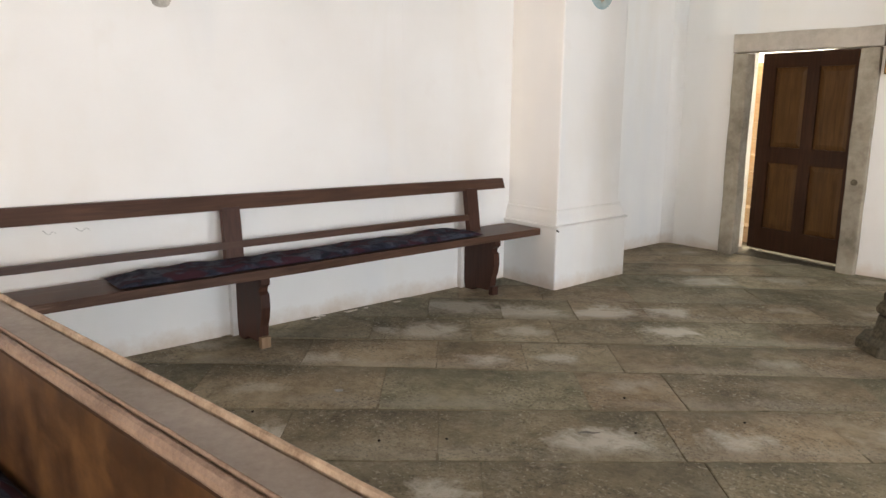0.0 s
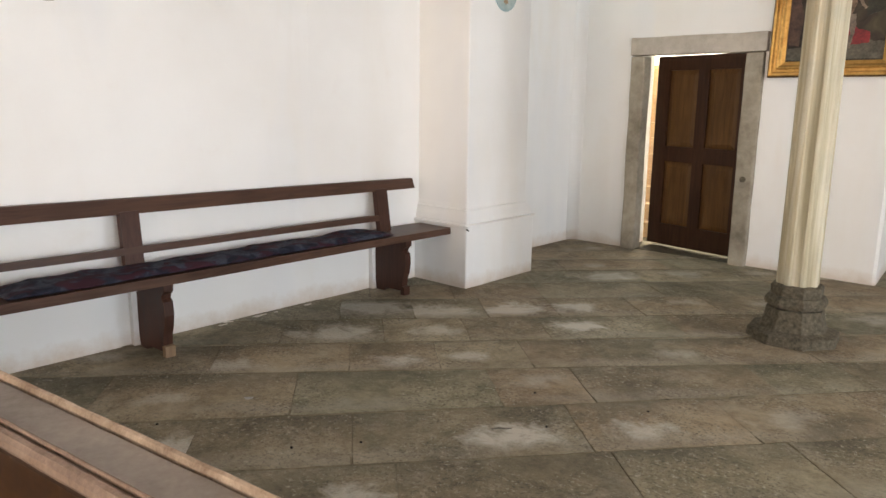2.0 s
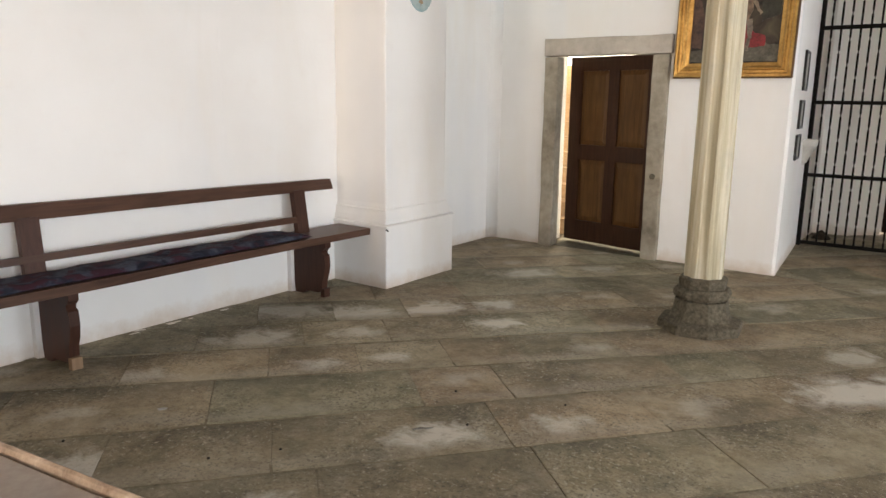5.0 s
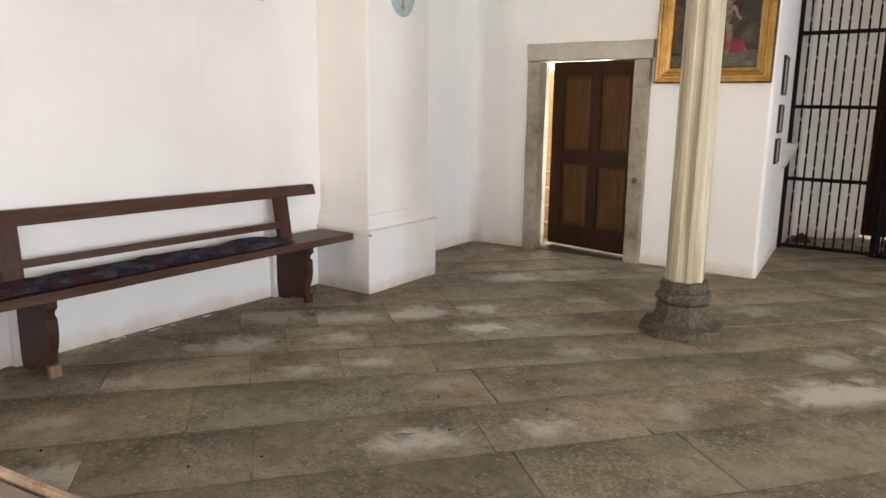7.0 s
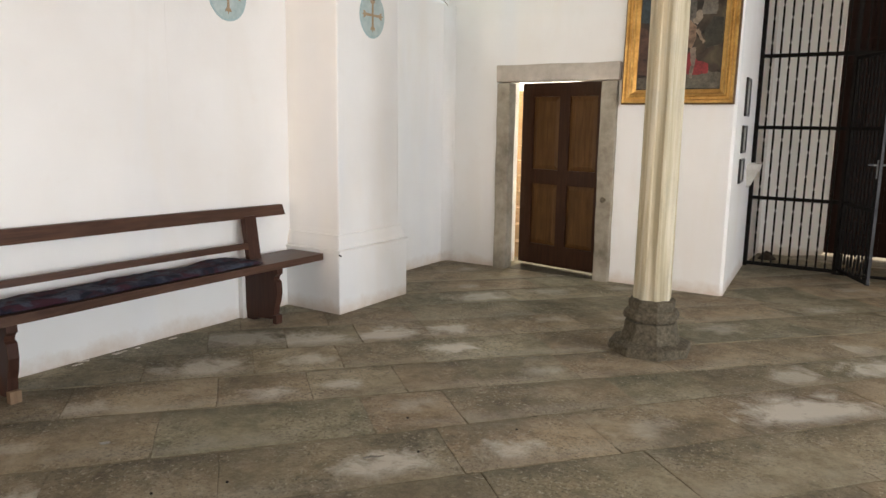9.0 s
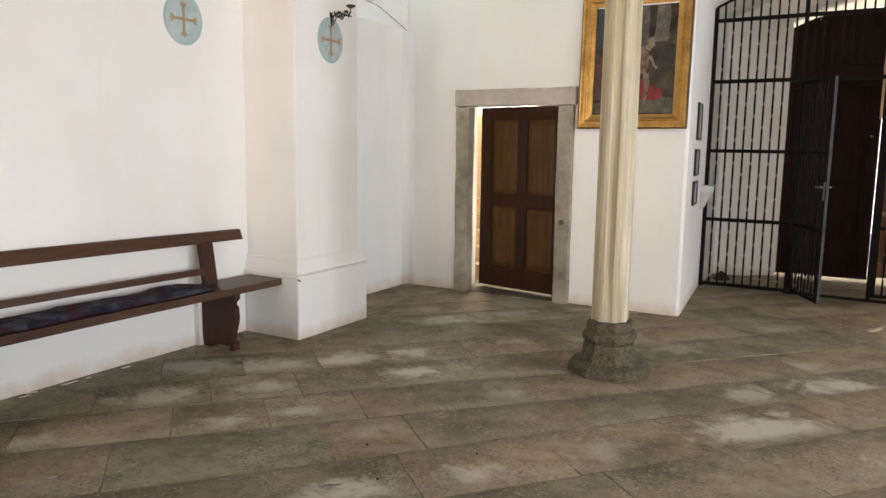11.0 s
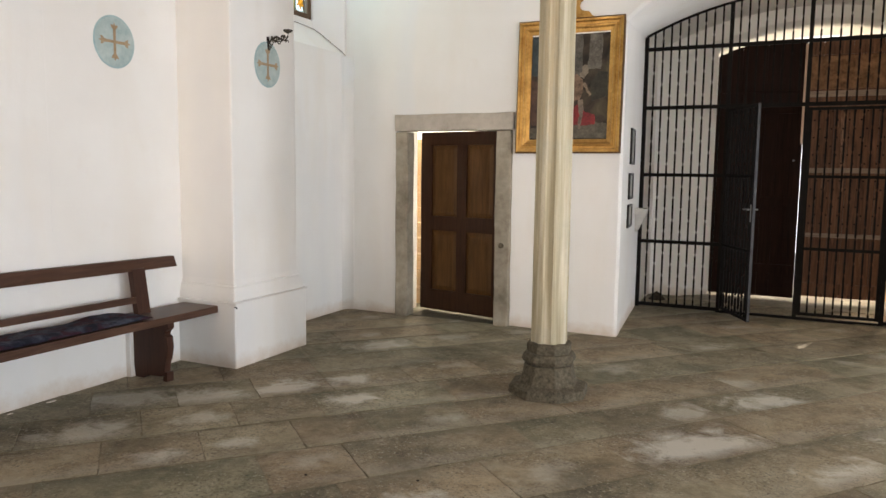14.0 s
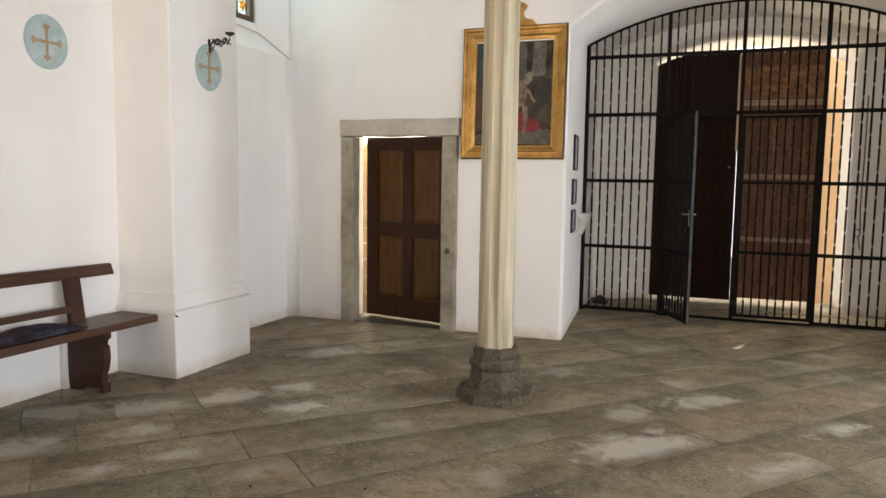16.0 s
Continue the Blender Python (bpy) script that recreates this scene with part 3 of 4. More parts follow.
for nm, d, seed in (("jamb", (-3.735, -3.585, 6.985, 7.14, -0.01, 2.003), 1.0), ("jamb", (-2.575, -2.415, 6.985, 7.14, -0.01, 2.003), 2.0), ("lintel", (-3.745, -2.39, 6.98, 7.14, 2.008, 2.185), 3.0)):
    bm = bmesh.new()
    box(bm, *d)
    bmesh.ops.subdivide_edges(bm, edges=[e for e in bm.edges if e.calc_length() > 0.5], cuts=9, use_grid_fill=True)
    soften(bm, 0.012, 2)
    roughen(bm, 0.010, 3.1, seed)
    part(nm, bm, FRAME_STONE if nm == "lintel" else JAMB_STONE, door)
bm = bmesh.new()
box(bm, -3.585, -2.575, 7.05, 7.5, -0.014, 0.004)
soften(bm, 0.008)
part("threshold", bm, GRANITE, door)
bm = bmesh.new()
tube(bm, [(-2.497, 6.988, 0.835), (-2.497, 6.974, 0.836), (-2.497, 6.970, 0.838)], [0.030, 0.027, 0.012], 10)
part("latch_catch", bm, GRANITE, door, "rusty latch catch let into the stone")

leaf = new("leaf")
leaf.parent = door
leaf.matrix_basis = pose(-2.53, 7.165, 0, 0, 0, -11)
LW = 1.107
bm = bmesh.new()
for d in ((-LW, -LW + 0.15, 0, 0.045, 0.035, 2.015), (-0.15, 0, 0, 0.045, 0.035, 2.015), (-0.615, -0.49, 0, 0.045, 0.26, 1.87), (-LW + 0.15, -0.15, 0, 0.045, 1.87, 2.015), (-LW + 0.15, -0.615, 0, 0.045, 0.93, 1.09), (-0.49, -0.15, 0, 0.045, 0.93, 1.09), (-LW + 0.15, -0.15, 0, 0.045, 0.035, 0.26)):
    box(bm, *d)
soften(bm, 0.006, 1)
door_frame = part("leaf_frame", bm, DOOR_WOOD, leaf)
for x0, x1 in ((-LW + 0.15, -0.615), (-0.49, -0.15)):
    for z0, z1 in ((0.26, 0.93), (1.09, 1.87)):
        bm = bmesh.new()
        loft(bm, [[(x0, 0.03, z0), (x1, 0.03, z0), (x1, 0.03, z1), (x0, 0.03, z1)],
                  [(x0, 0.022, z0), (x1, 0.022, z0), (x1, 0.022, z1), (x0, 0.022, z1)],
                  [(x0 + 0.05, 0.008, z0 + 0.05), (x1 - 0.05, 0.008, z0 + 0.05), (x1 - 0.05, 0.008, z1 - 0.05), (x0 + 0.05, 0.008, z1 - 0.05)]])
        part("panel", bm, DOOR_PANEL, leaf)

# winding stair glimpsed through the gap
stair = thing("staircase", "pale scrubbed wooden stair rising behind the door", "staircase")
for k in range(11):
    z = 0.185 * (k + 1)
    bm = bmesh.new()
    box(bm, -5.35, -3.35, 7.72 + 0.16 * k, 7.72 + 0.16 * k + 0.24, z - 0.045, z)
    soften(bm, 0.01, 2)
    part("tread", bm, STEP, stair)
    bm = bmesh.new()
    box(bm, -5.35, -3.35, 7.745 + 0.16 * k, 7.77 + 0.16 * k, z - 0.185, z - 0.045)
    part("riser", bm, STEP, stair)


# ---- the column ----
column = thing("column", "pale sandstone octagonal column on a dark granite base", "column", at=pose(-1.378, 5.030, 0))
bm = bmesh.new()
T8 = radians(30)
prof = [(0.290, -0.01), (0.293, 0.012), (0.290, 0.056), (0.283, 0.063), (0.252, 0.070), (0.218, 0.080), (0.206, 0.102), (0.191, 0.150), (0.182, 0.206), (0.158, 0.210), (0.158, 0.220), (0.189, 0.224), (0.200, 0.242), (0.198, 0.262), (0.180, 0.286), (0.162, 0.290), (0.166, 0.346), (0.152, 0.358)]
rings = []
for r, z in prof:
    corner = ngon(r, z, 8, turn=T8)
    ring = []
    for i in range(8):
        a, b = Vector(corner[i]), Vector(corner[(i + 1) % 8])
        ring += [a.lerp(b, 0.03), a.lerp(b, 0.35), a.lerp(b, 0.65), a.lerp(b, 0.97)]
    rings.append(ring)
loft(bm, [[(p[0], p[1], p[2] * 1.05) for p in r] for r in rings])
for v in bm.verts:
    chip = max(0.0, 1 - (v.co - Vector((0.16, -0.26, 0.06))).length / 0.07)
    v.co -= Vector((0.30, -0.48, 0.5)) * 0.035 * chip
roughen(bm, 0.0020, 21.0, 4.0)
bm.transform(Matrix.Translation((0.003, 0.001, 0)))
part("base", bm, GRANITE, column, "dark worn granite octagonal base")
bm = bmesh.new()
rings = []
for z, r in ((0.368, 0.133), (0.5, 0.131), (1.5, 0.129), (2.5, 0.127), (3.5, 0.125), (CEIL, 0.123)):
    ring = []
    for i in range(8):
        a0 = T8 + i * math.pi / 4
        for f, k in ((-0.16, 0.985), (0.0, 1.0), (0.16, 0.985), (0.24, 0.925), (0.5, 0.885), (0.76, 0.925)):
            a = a0 + f * math.pi / 4
            ring.append((r * k * math.cos(a), r * k * math.sin(a), z))
    rings.append(ring)
loft(bm, rings)
part("shaft", bm, SANDSTONE, column, "pale yellow hollow-sided sandstone shaft")


# ---- the long wall bench ----
bench = thing("wall_bench", "long dark brown wooden bench against the white wall", "bench")


def slope(y, at_near, at_far):
    return at_near + (at_far - at_near) * (y - 0.7) / 3.6


def rail(name, y0, y1, x_lo, x_hi, z_lo, z_hi, thick, mat):
    """A sloping board along the wall: z_lo and z_hi each give the height near and far."""
    bm = bmesh.new()
    n = 14
    rings = []
    for i in range(n + 1):
        y = y0 + (y1 - y0) * i / n
        a, b = slope(y, *z_lo), slope(y, *z_hi)
        w = 0.003 * noise.noise(Vector((y * 2.0, a, 0)))
        rings.append([(x_lo - thick, y, a + w), (x_lo, y, a + w), (x_hi, y, b + w), (x_hi - thick, y, b + w)])
    loft(bm, rings)
    soften(bm, 0.006, 2)
    return part(name, bm, mat, bench)


rail("seat", -1.6, 4.435, -3.925, -3.925, (0.462, 0.448), (0.515, 0.502), 0.36, SEAT_TOP)
rail("back_rail", -1.6, 4.325, -4.235, -4.265, (0.866, 0.812), (0.960, 0.892), 0.04, BENCH_Y)
rail("middle_rail", -1.6, 3.90, -4.185, -4.193, (0.627, 0.583), (0.668, 0.628), 0.025, BENCH_Y)
for yc, w0 in ((-0.15, 0.0), (1.90, 0.0), (3.94, 0.0)):
    top, bot = slope(yc, 0.88, 0.83), slope(yc, 0.505, 0.495)
    bm = bmesh.new()
    loft(bm, [[(-4.165, yc - 0.070, bot), (-4.165, yc + 0.045, bot), (-4.215, yc + 0.045, bot), (-4.215, yc - 0.070, bot)],
              [(-4.232, yc - 0.055, top), (-4.232, yc + 0.060, top), (-4.282, yc + 0.060, top), (-4.282, yc - 0.055, top)]])
    soften(bm, 0.005, 1)
    part("back_post", bm, BENCH_Z, bench)
for yc in (-0.1, 2.00, 4.00):
    zt = slope(yc, 0.462, 0.448) + 0.004
    bm = bmesh.new()
    edge = [(-4.30, 0.0), (-4.335, zt * 0.55), (-4.33, zt), (-3.955, zt), (-3.955, zt - 0.05), (-3.985, zt - 0.075), (-3.992, zt - 0.10), (-3.968, zt - 0.115), (-3.962, zt - 0.20), (-3.975, zt - 0.27), (-3.995, zt - 0.32), (-4.005, 0.06), (-4.03, 0.035), (-4.18, 0.03), (-4.22, 0.0)]
    prism(bm, edge, yc - 0.055, yc + 0.005, "y")
    soften(bm, 0.004, 1)
    leg = part("leg", bm, BENCH_Z, bench)
    bm = bmesh.new()
    box(bm, -4.358, -4.312, yc - 0.088, yc - 0.018, 0.0, zt - 0.01)
    soften(bm, 0.006, 2)
    part("wall_block", bm, PLASTER, bench, "whitewashed block between leg and wall")
    bm = bmesh.new()
    box(bm, -4.015, -3.975, yc - 0.056, yc + 0.006, 0.0, 0.07)
    soften(bm, 0.010, 2)
    part("foot_block", bm, BLOCK if 1 < yc < 3 else BENCH_Z, leg, "pale bare wooden foot block" if 1 < yc < 3 else "")


def cushion(name, x0, x1, y0, y1, z, thick, label, seed, at=None, zfar=0.0):
    bm = bmesh.new()
    nx, ny = 12, max(16, int((y1 - y0) / 0.035))
    grid = {}
    for top in (0, 1):
        for i in range(nx + 1):
            for j in range(ny + 1):
                u, v = i / nx, j / ny
                rim = min(1.0, min(u, 1 - u) * 6, min(v, 1 - v) * ny / 5) ** 0.5
                x = x0 + (x1 - x0) * u + 0.012 * noise.noise(Vector((v * 9, seed, 3.0 * top)))
                y = y0 + (y1 - y0) * v + 0.02 * noise.noise(Vector((u * 4, seed + 5, 0)))
                puff = 0.016 * noise.noise(Vector((x * 8, y * 5, seed))) + 0.007 * noise.noise(Vector((x * 22, y * 18, seed)))
                base = z + zfar * v
                zz = base + (thick * 0.35 + thick * 0.65 * rim + puff * rim if top else thick * 0.3 * (1 - rim))
                grid[top, i, j] = bm.verts.new((x, y, zz))
    for i in range(nx):
        for j in range(ny):
            bm.faces.new([grid[1, a, b] for a, b in ((i, j), (i + 1, j), (i + 1, j + 1), (i, j + 1))])
            bm.faces.new([grid[0, a, b] for a, b in ((i, j), (i, j + 1), (i + 1, j + 1), (i + 1, j))])
    for j in range(ny):
        for i in (0, nx):
            bm.faces.new([grid[0, i, j], grid[1, i, j], grid[1, i, j + 1], grid[0, i, j + 1]])
    for i in range(nx):
        for j in (0, ny):
            bm.faces.new([grid[0, i, j], grid[1, i, j], grid[1, i + 1, j], grid[0, i + 1, j]])
    ob = tagged(new(name, finish(name, bm, FABRIC, True)), label, "cushion")
    if at is not None:
        ob.matrix_basis = at
    return ob


cushion("seat_cushion", -4.240, -3.945, 1.13, 3.80, 0.512, 0.045, "long thin dark blue and burgundy patterned cushion on the bench", 2.0, zfar=-0.008)


# ---- the pew in front ----
PEW_AT = pose(-0.84, 0.622, 0, 0, 0, 7.4)
pew = thing("pew", "golden-brown varnished oak pew with a worn grey-brown ledge", "pew", at=PEW_AT)
P0, P1 = -2.9, 0.35


def strip(name, prof, mat, r=0.003, label=""):
    bm = bmesh.new()
    n = 90
    rings = [[(P0 + (P1 - P0) * i / n, y + 0.0011 * noise.noise(Vector((i * 0.53, y * 30, 1))), z + 0.0011 * noise.noise(Vector((i * 0.47, z * 30, 5)))) for y, z in prof] for i in range(n + 1)]
    loft(bm, rings)
    return part(name, bm, mat, pew, label)


strip("ledge", [(-0.104, 0.860), (-0.011, 0.860), (-0.011, 0.884), (-0.104, 0.884)], PEW_TOP, label="dull grey-brown worn ledge board")
strip("outer_bead", [(-0.003, 0.870), (0.012, 0.872), (0.015, 0.884), (0.012, 0.894), (0.006, 0.898), (0.000, 0.895), (-0.004, 0.886)], PEW_PALE, label="rounded oak edge, rubbed pale, with its highlight in the colour")
strip("outer_moulding", [(-0.002, 0.830), (0.006, 0.830), (0.009, 0.850), (0.015, 0.860), (0.014, 0.870), (-0.002, 0.870)], PEW_EDGE)
strip("inner_bead", [(-0.1075, 0.868), (-0.1075, 0.890), (-0.1095, 0.894), (-0.1125, 0.893), (-0.114, 0.888), (-0.114, 0.868)], PEW_EDGE)
strip("inner_moulding", [(-0.1075, 0.850), (-0.1075, 0.866), (-0.117, 0.866), (-0.118, 0.885), (-0.124, 0.887), (-0.133, 0.883), (-0.140, 0.874), (-0.142, 0.862), (-0.137, 0.852), (-0.130, 0.848)], PEW_EDGE, label="moulded oak edge with worn corners")
# Dark strip paints the moulding's shade together with groove grime.
strip("groove_shade", [(-0.1075, 0.828), (-0.1255, 0.830), (-0.1255, 0.846), (-0.1075, 0.847)], DARK_OAK, label="dark strip for grime and shade under the moulding")
strip("back_panel", [(-0.122, 0.10), (-0.06, 0.10), (-0.06, 0.858), (-0.1065, 0.858), (-0.1065, 0.827), (-0.122, 0.827)], PEW)
strip("seat", [(-0.52, 0.385), (-0.122, 0.385), (-0.122, 0.418), (-0.52, 0.418)], PEW)
for px_ in (P0 + 0.03, -1.3, P1 - 0.09):
    bm = bmesh.new()
    box(bm, px_, px_ + 0.05, -0.50, -0.125, 0.0, 0.384)
    part("leg", bm, PEW, pew)
bm = bmesh.new()
box(bm, P0 + 0.01, P1 - 0.01, -0.12, -0.06, 0.0, 0.10)
part("plinth_board", bm, PEW, pew)
swap = PEW_AT @ pose(0, 0, 0, 0, 0, 90)
cushion("pew_cushion", -0.47, -0.135, -0.3, 2.7, 0.418, 0.045, "dark blue and burgundy patterned cushion on the pew seat", 8.0, at=swap)


# ---- wall paintings, picture and fittings ----
def medallion(at, rx, rz):
    """A painted consecration cross on a limewashed disc; local x runs along the wall, y away from it."""
    m = thing("painted_cross_medallion", "faded blue-green painted disc with an ochre cross on the wall", "wall painting", "painted medallions", at)
    bm = bmesh.new()
    prism(bm, [(rx * math.cos(a), rz * math.sin(a)) for a in (2 * math.pi * i / 40 for i in range(40))], 0.0, -0.004, "y")
    part("disc_rim", bm, MEDALLION_RIM, m)
    bm = bmesh.new()
    prism(bm, [(rx * 0.93 * math.cos(a) * (1 + 0.015 * math.sin(5 * a)), rz * 0.93 * math.sin(a)) for a in (2 * math.pi * i / 40 for i in range(40))], -0.004, -0.0065, "y")
    part("disc", bm, MEDALLION, m)
    bm = bmesh.new()
    L, W = 0.125, 0.010
    arm = [(W, W), (W * 1.1, L * 0.70), (W * 2.6, L * 0.82), (W * 3.0, L * 0.96), (W * 0.8, L * 0.93), (0, L * 1.10), (-W * 0.8, L * 0.93), (-W * 3.0, L * 0.96), (-W * 2.6, L * 0.82), (-W * 1.1, L * 0.70)]
    pts = []
    for q in range(4):
        c, s = math.cos(q * math.pi / 2), math.sin(q * math.pi / 2)
        pts += [(x * c - z * s, x * s + z * c) for x, z in arm]
    prism(bm, pts, -0.0065, -0.009, "y")
    part("cross", bm, OCHRE, m, "ochre-brown painted cross")
    return m


medallion(pose(-4.36, 3.905, 2.49, 0, 0, 90), 0.178, 0.188)
medallion(pose(-3.812, 4.945, 2.44, 0, 0, 90), 0.162, 0.185)

sconce = thing("candle_sconce", "small dark grey-brown wrought-iron candle bracket on the pilaster", "sconce", at=pose(-3.813, 4.955, 2.605))
bm = bmesh.new()
box(bm, 0.0, 0.008, -0.012, 0.012, -0.05, 0.06)
part("wall_plate", bm, IRON, sconce)
bm = bmesh.new()
tube(bm, [(0.005, 0, 0.0), (0.05, 0, 0.045), (0.10, 0, 0.050), (0.145, 0, 0.025), (0.18, 0, 0.02), (0.205, 0, 0.05), (0.208, 0, 0.08)], 0.0065, 6)
for cx, cz, r in ((0.045, 0.012, 0.030), (0.085, 0.035, 0.030), (0.120, 0.012, 0.024), (0.158, 0.045, 0.022), (0.02, -0.03, 0.02)):
    tube(bm, [(cx + r * (1 - k * 0.045) * math.cos(k * 0.55), 0.004 * math.sin(k), cz + r * (1 - k * 0.045) * math.sin(k * 0.55)) for k in range(14)], 0.0048, 5)
for k in range(9):
    cx, cz = 0.022 + 0.020 * k, 0.022 + 0.020 * math.sin(k * 1.3)
    tube(bm, [(cx, 0.0, cz), (cx + 0.010, 0.010 * (-1) ** k, cz + 0.018), (cx + 0.020, 0.014 * (-1) ** k, cz + 0.012), (cx + 0.024, 0.008 * (-1) ** k, cz - 0.002)], [0.003, 0.006, 0.005, 0.002], 5)
part("scroll_arm", bm, SCONCE_IRON, sconce)
bm = bmesh.new()
loft(bm, [ngon(r, z, 10, 0.208) for r, z in ((0.008, 0.075), (0.034, 0.088), (0.040, 0.10), (0.036, 0.102), (0.012, 0.095))])
part("drip_cup", bm, SCONCE_IRON, sconce)

# gilt-framed picture
pic = thing("framed_painting", "dark old oil painting in a broad gilded frame", "painting", at=pose(-1.845, 7.045, 2.415, -2.2))
FWX, FWZ = 0.515, 0.637
bm = bmesh.new()
rings = []
for inset, depth in ((0.0, 0.0), (0.0, -0.045), (0.012, -0.062), (0.030, -0.060), (0.040, -0.042), (0.062, -0.040), (0.072, -0.055), (0.085, -0.052), (0.098, -0.034), (0.124, -0.028), (0.130, -0.026), (0.1305, 0.0)):
    x, z = FWX - inset, FWZ - inset
    rings.append([(-x, depth, -z), (x, depth, -z), (x, depth, z), (-x, depth, z)])
loft(bm, rings, cap=False)
part("frame", bm, GILT, pic, "moulded gilded frame")
bm = bmesh.new()
loft(bm, [[(-x, d, -z), (x, d, -z), (x, d, z), (-x, d, z)] for x, z, d in ((FWX + q, FWZ + q, d) for q, d in ((0.006, 0.0), (0.006, -0.040), (-0.004, -0.052), (-0.004, -0.030)))], cap=False)
part("outer_edge", bm, DOOR_PANEL, pic, "dark brown outer edge of the frame")
bm = bmesh.new()
box(bm, -0.392, 0.392, -0.014, -0.004, -0.514, 0.514)
part("canvas", bm, CANVAS, pic)


def painted(pts, color, layer, seed):
    bm = bmesh.new()
    fine = []
    for a, b in zip(pts, pts[1:] + pts[:1]):
        for k in range(7):
            x, z = a[0] + (b[0] - a[0]) * k / 7, a[1] + (b[1] - a[1]) * k / 7
            fine.append((x + 0.013 * noise.noise(Vector((x * 30, z * 30, seed))), z + 0.013 * noise.noise(Vector((x * 30, z * 30, seed + 7)))))
    prism(bm, fine, -0.014, -0.0145 - 0.0008 * layer, "y")
    dark = tuple(c * 0.25 + 0.008 for c in color)
    part("painted_shape", bm, speckled("oil_paint_patch", dark, tuple(1.15 * k for k in color), 14.0, 0.45, relief=0.15, dist=0.002, fine=4.0), pic)


painted([(-0.386, 0.12), (-0.27, 0.10), (-0.26, 0.49), (-0.38, 0.49)], (0.055, 0.075, 0.080), 1, 1.0)
painted([(0.03, 0.10), (0.13, 0.10), (0.12, 0.492), (0.04, 0.492)], (0.13, 0.115, 0.095), 1, 2.0)
painted([(0.18, 0.16), (0.31, 0.16), (0.31, 0.492), (0.19, 0.492)], (0.17, 0.15, 0.12), 1, 3.0)
painted([(-0.386, -0.492), (0.386, -0.492), (0.386, -0.36), (0.1, -0.33), (-0.386, -0.40)], (0.13, 0.115, 0.085), 1, 4.0)
painted([(0.00, -0.36), (0.06, -0.20), (0.10, -0.16), (0.17, -0.25), (0.26, -0.27), (0.27, -0.36), (0.14, -0.38)], (0.26, 0.030, 0.032), 2, 5.0)
painted([(0.02, -0.13), (0.02, 0.06), (0.07, 0.12), (0.13, 0.07), (0.14, -0.05), (0.10, -0.14)], (0.24, 0.155, 0.10), 3, 6.0)
painted([(0.10, 0.10), (0.12, 0.18), (0.17, 0.20), (0.19, 0.13), (0.14, 0.07)], (0.25, 0.20, 0.15), 4, 7.0)
painted([(0.09, -0.14), (0.14, -0.12), (0.15, -0.24), (0.125, -0.40), (0.10, -0.40), (0.11, -0.26)], (0.22, 0.17, 0.13), 4, 8.0)
painted([(0.13, 0.02), (0.16, 0.03), (0.215, -0.08), (0.20, -0.10)], (0.26, 0.19, 0.13), 5, 9.0)
painted([(0.22, -0.15), (0.37, -0.10), (0.37, 0.12), (0.28, 0.14), (0.21, 0.02)], (0.045, 0.042, 0.028), 2, 10.0)
painted([(-0.386, -0.36), (-0.29, -0.38), (-0.27, -0.12), (-0.32, 0.05), (-0.386, 0.08)], (0.11, 0.062, 0.045), 2, 11.0)
painted([(-0.25, -0.36), (-0.05, -0.34), (-0.04, 0.06), (-0.15, 0.16), (-0.24, 0.04)], (0.14, 0.095, 0.06), 2, 12.0)
bm = bmesh.new()
half = [(0.0, 0.235), (0.050, 0.230), (0.095, 0.215), (0.118, 0.190), (0.112, 0.166), (0.090, 0.150), (0.080, 0.128), (0.084, 0.100), (0.105, 0.072), (0.140, 0.062), (0.172, 0.060), (0.190, 0.040), (0.200, 0.022), (0.228, 0.004)]
prism(bm, [(x, FWZ + z) for x, z in half] + [(-x, FWZ + z) for x, z in half[::-1][:-1]], -0.045, -0.015, "y")
soften(bm, 0.006, 1)
part("crest", bm, GILT, pic, "carved gilt crest on top of the frame")


def side_x(y):
    return -1.31 - 0.155 * (y - 7.075) / 1.785


LEAN = math.degrees(math.atan2(0.155, 1.785))
for zc, hh, yc in ((1.865, 0.185, 7.82), (1.455, 0.135, 7.77), (1.145, 0.120, 7.75)):
    sm = thing("small_framed_print", "small black-framed print hung on the passage wall", "picture", "small framed prints", pose(side_x(yc), yc, zc, 0, 0, 90 + LEAN))
    hw = 0.17
    bm = bmesh.new()
    loft(bm, [[(-hw + i, d, -hh + i), (hw - i, d, -hh + i), (hw - i, d, hh - i), (-hw + i, d, hh - i)] for i, d in ((0, 0), (0, -0.018), (0.004, -0.022), (0.022, -0.022), (0.026, -0.014), (0.026, 0.0))], cap=False)
    part("frame", bm, BLACK_WOOD, sm)
    bm = bmesh.new()
    box(bm, -hw + 0.02, hw - 0.02, -0.010, -0.002, -hh + 0.02, hh - 0.02)
    part("print", bm, PAPER, sm, "greyed paper print")

stoup = thing("holy_water_stoup", "small pale grey stone holy-water bowl on the wall", "stoup", at=pose(side_x(8.52), 8.52, 0.93))
bm = bmesh.new()
rings = []
for r, z in ((0.02, 0.0), (0.045, 0.02), (0.075, 0.09), (0.115, 0.17), (0.135, 0.20), (0.14, 0.26), (0.115, 0.262), (0.09, 0.215)):
    rings.append([(max(-0.01, r * math.cos(a)) if abs(a) < math.pi / 2 else -0.01, r * math.sin(a), z) for a in (-math.pi / 2 + math.pi * k / 12 for k in range(13))])
loft(bm, rings)
part("bowl", bm, STOUP, stoup)


# ---- the iron gate ----
gate = thing("iron_gate", "black wrought-iron arched gate with one leaf ajar", "gate")
GY, RAILS = 8.88, (3.02, 2.35, 1.575, 0.79, 0.035)
g_arc = ring_arch(GX, 1.715, 3.165, 0.405, 32)


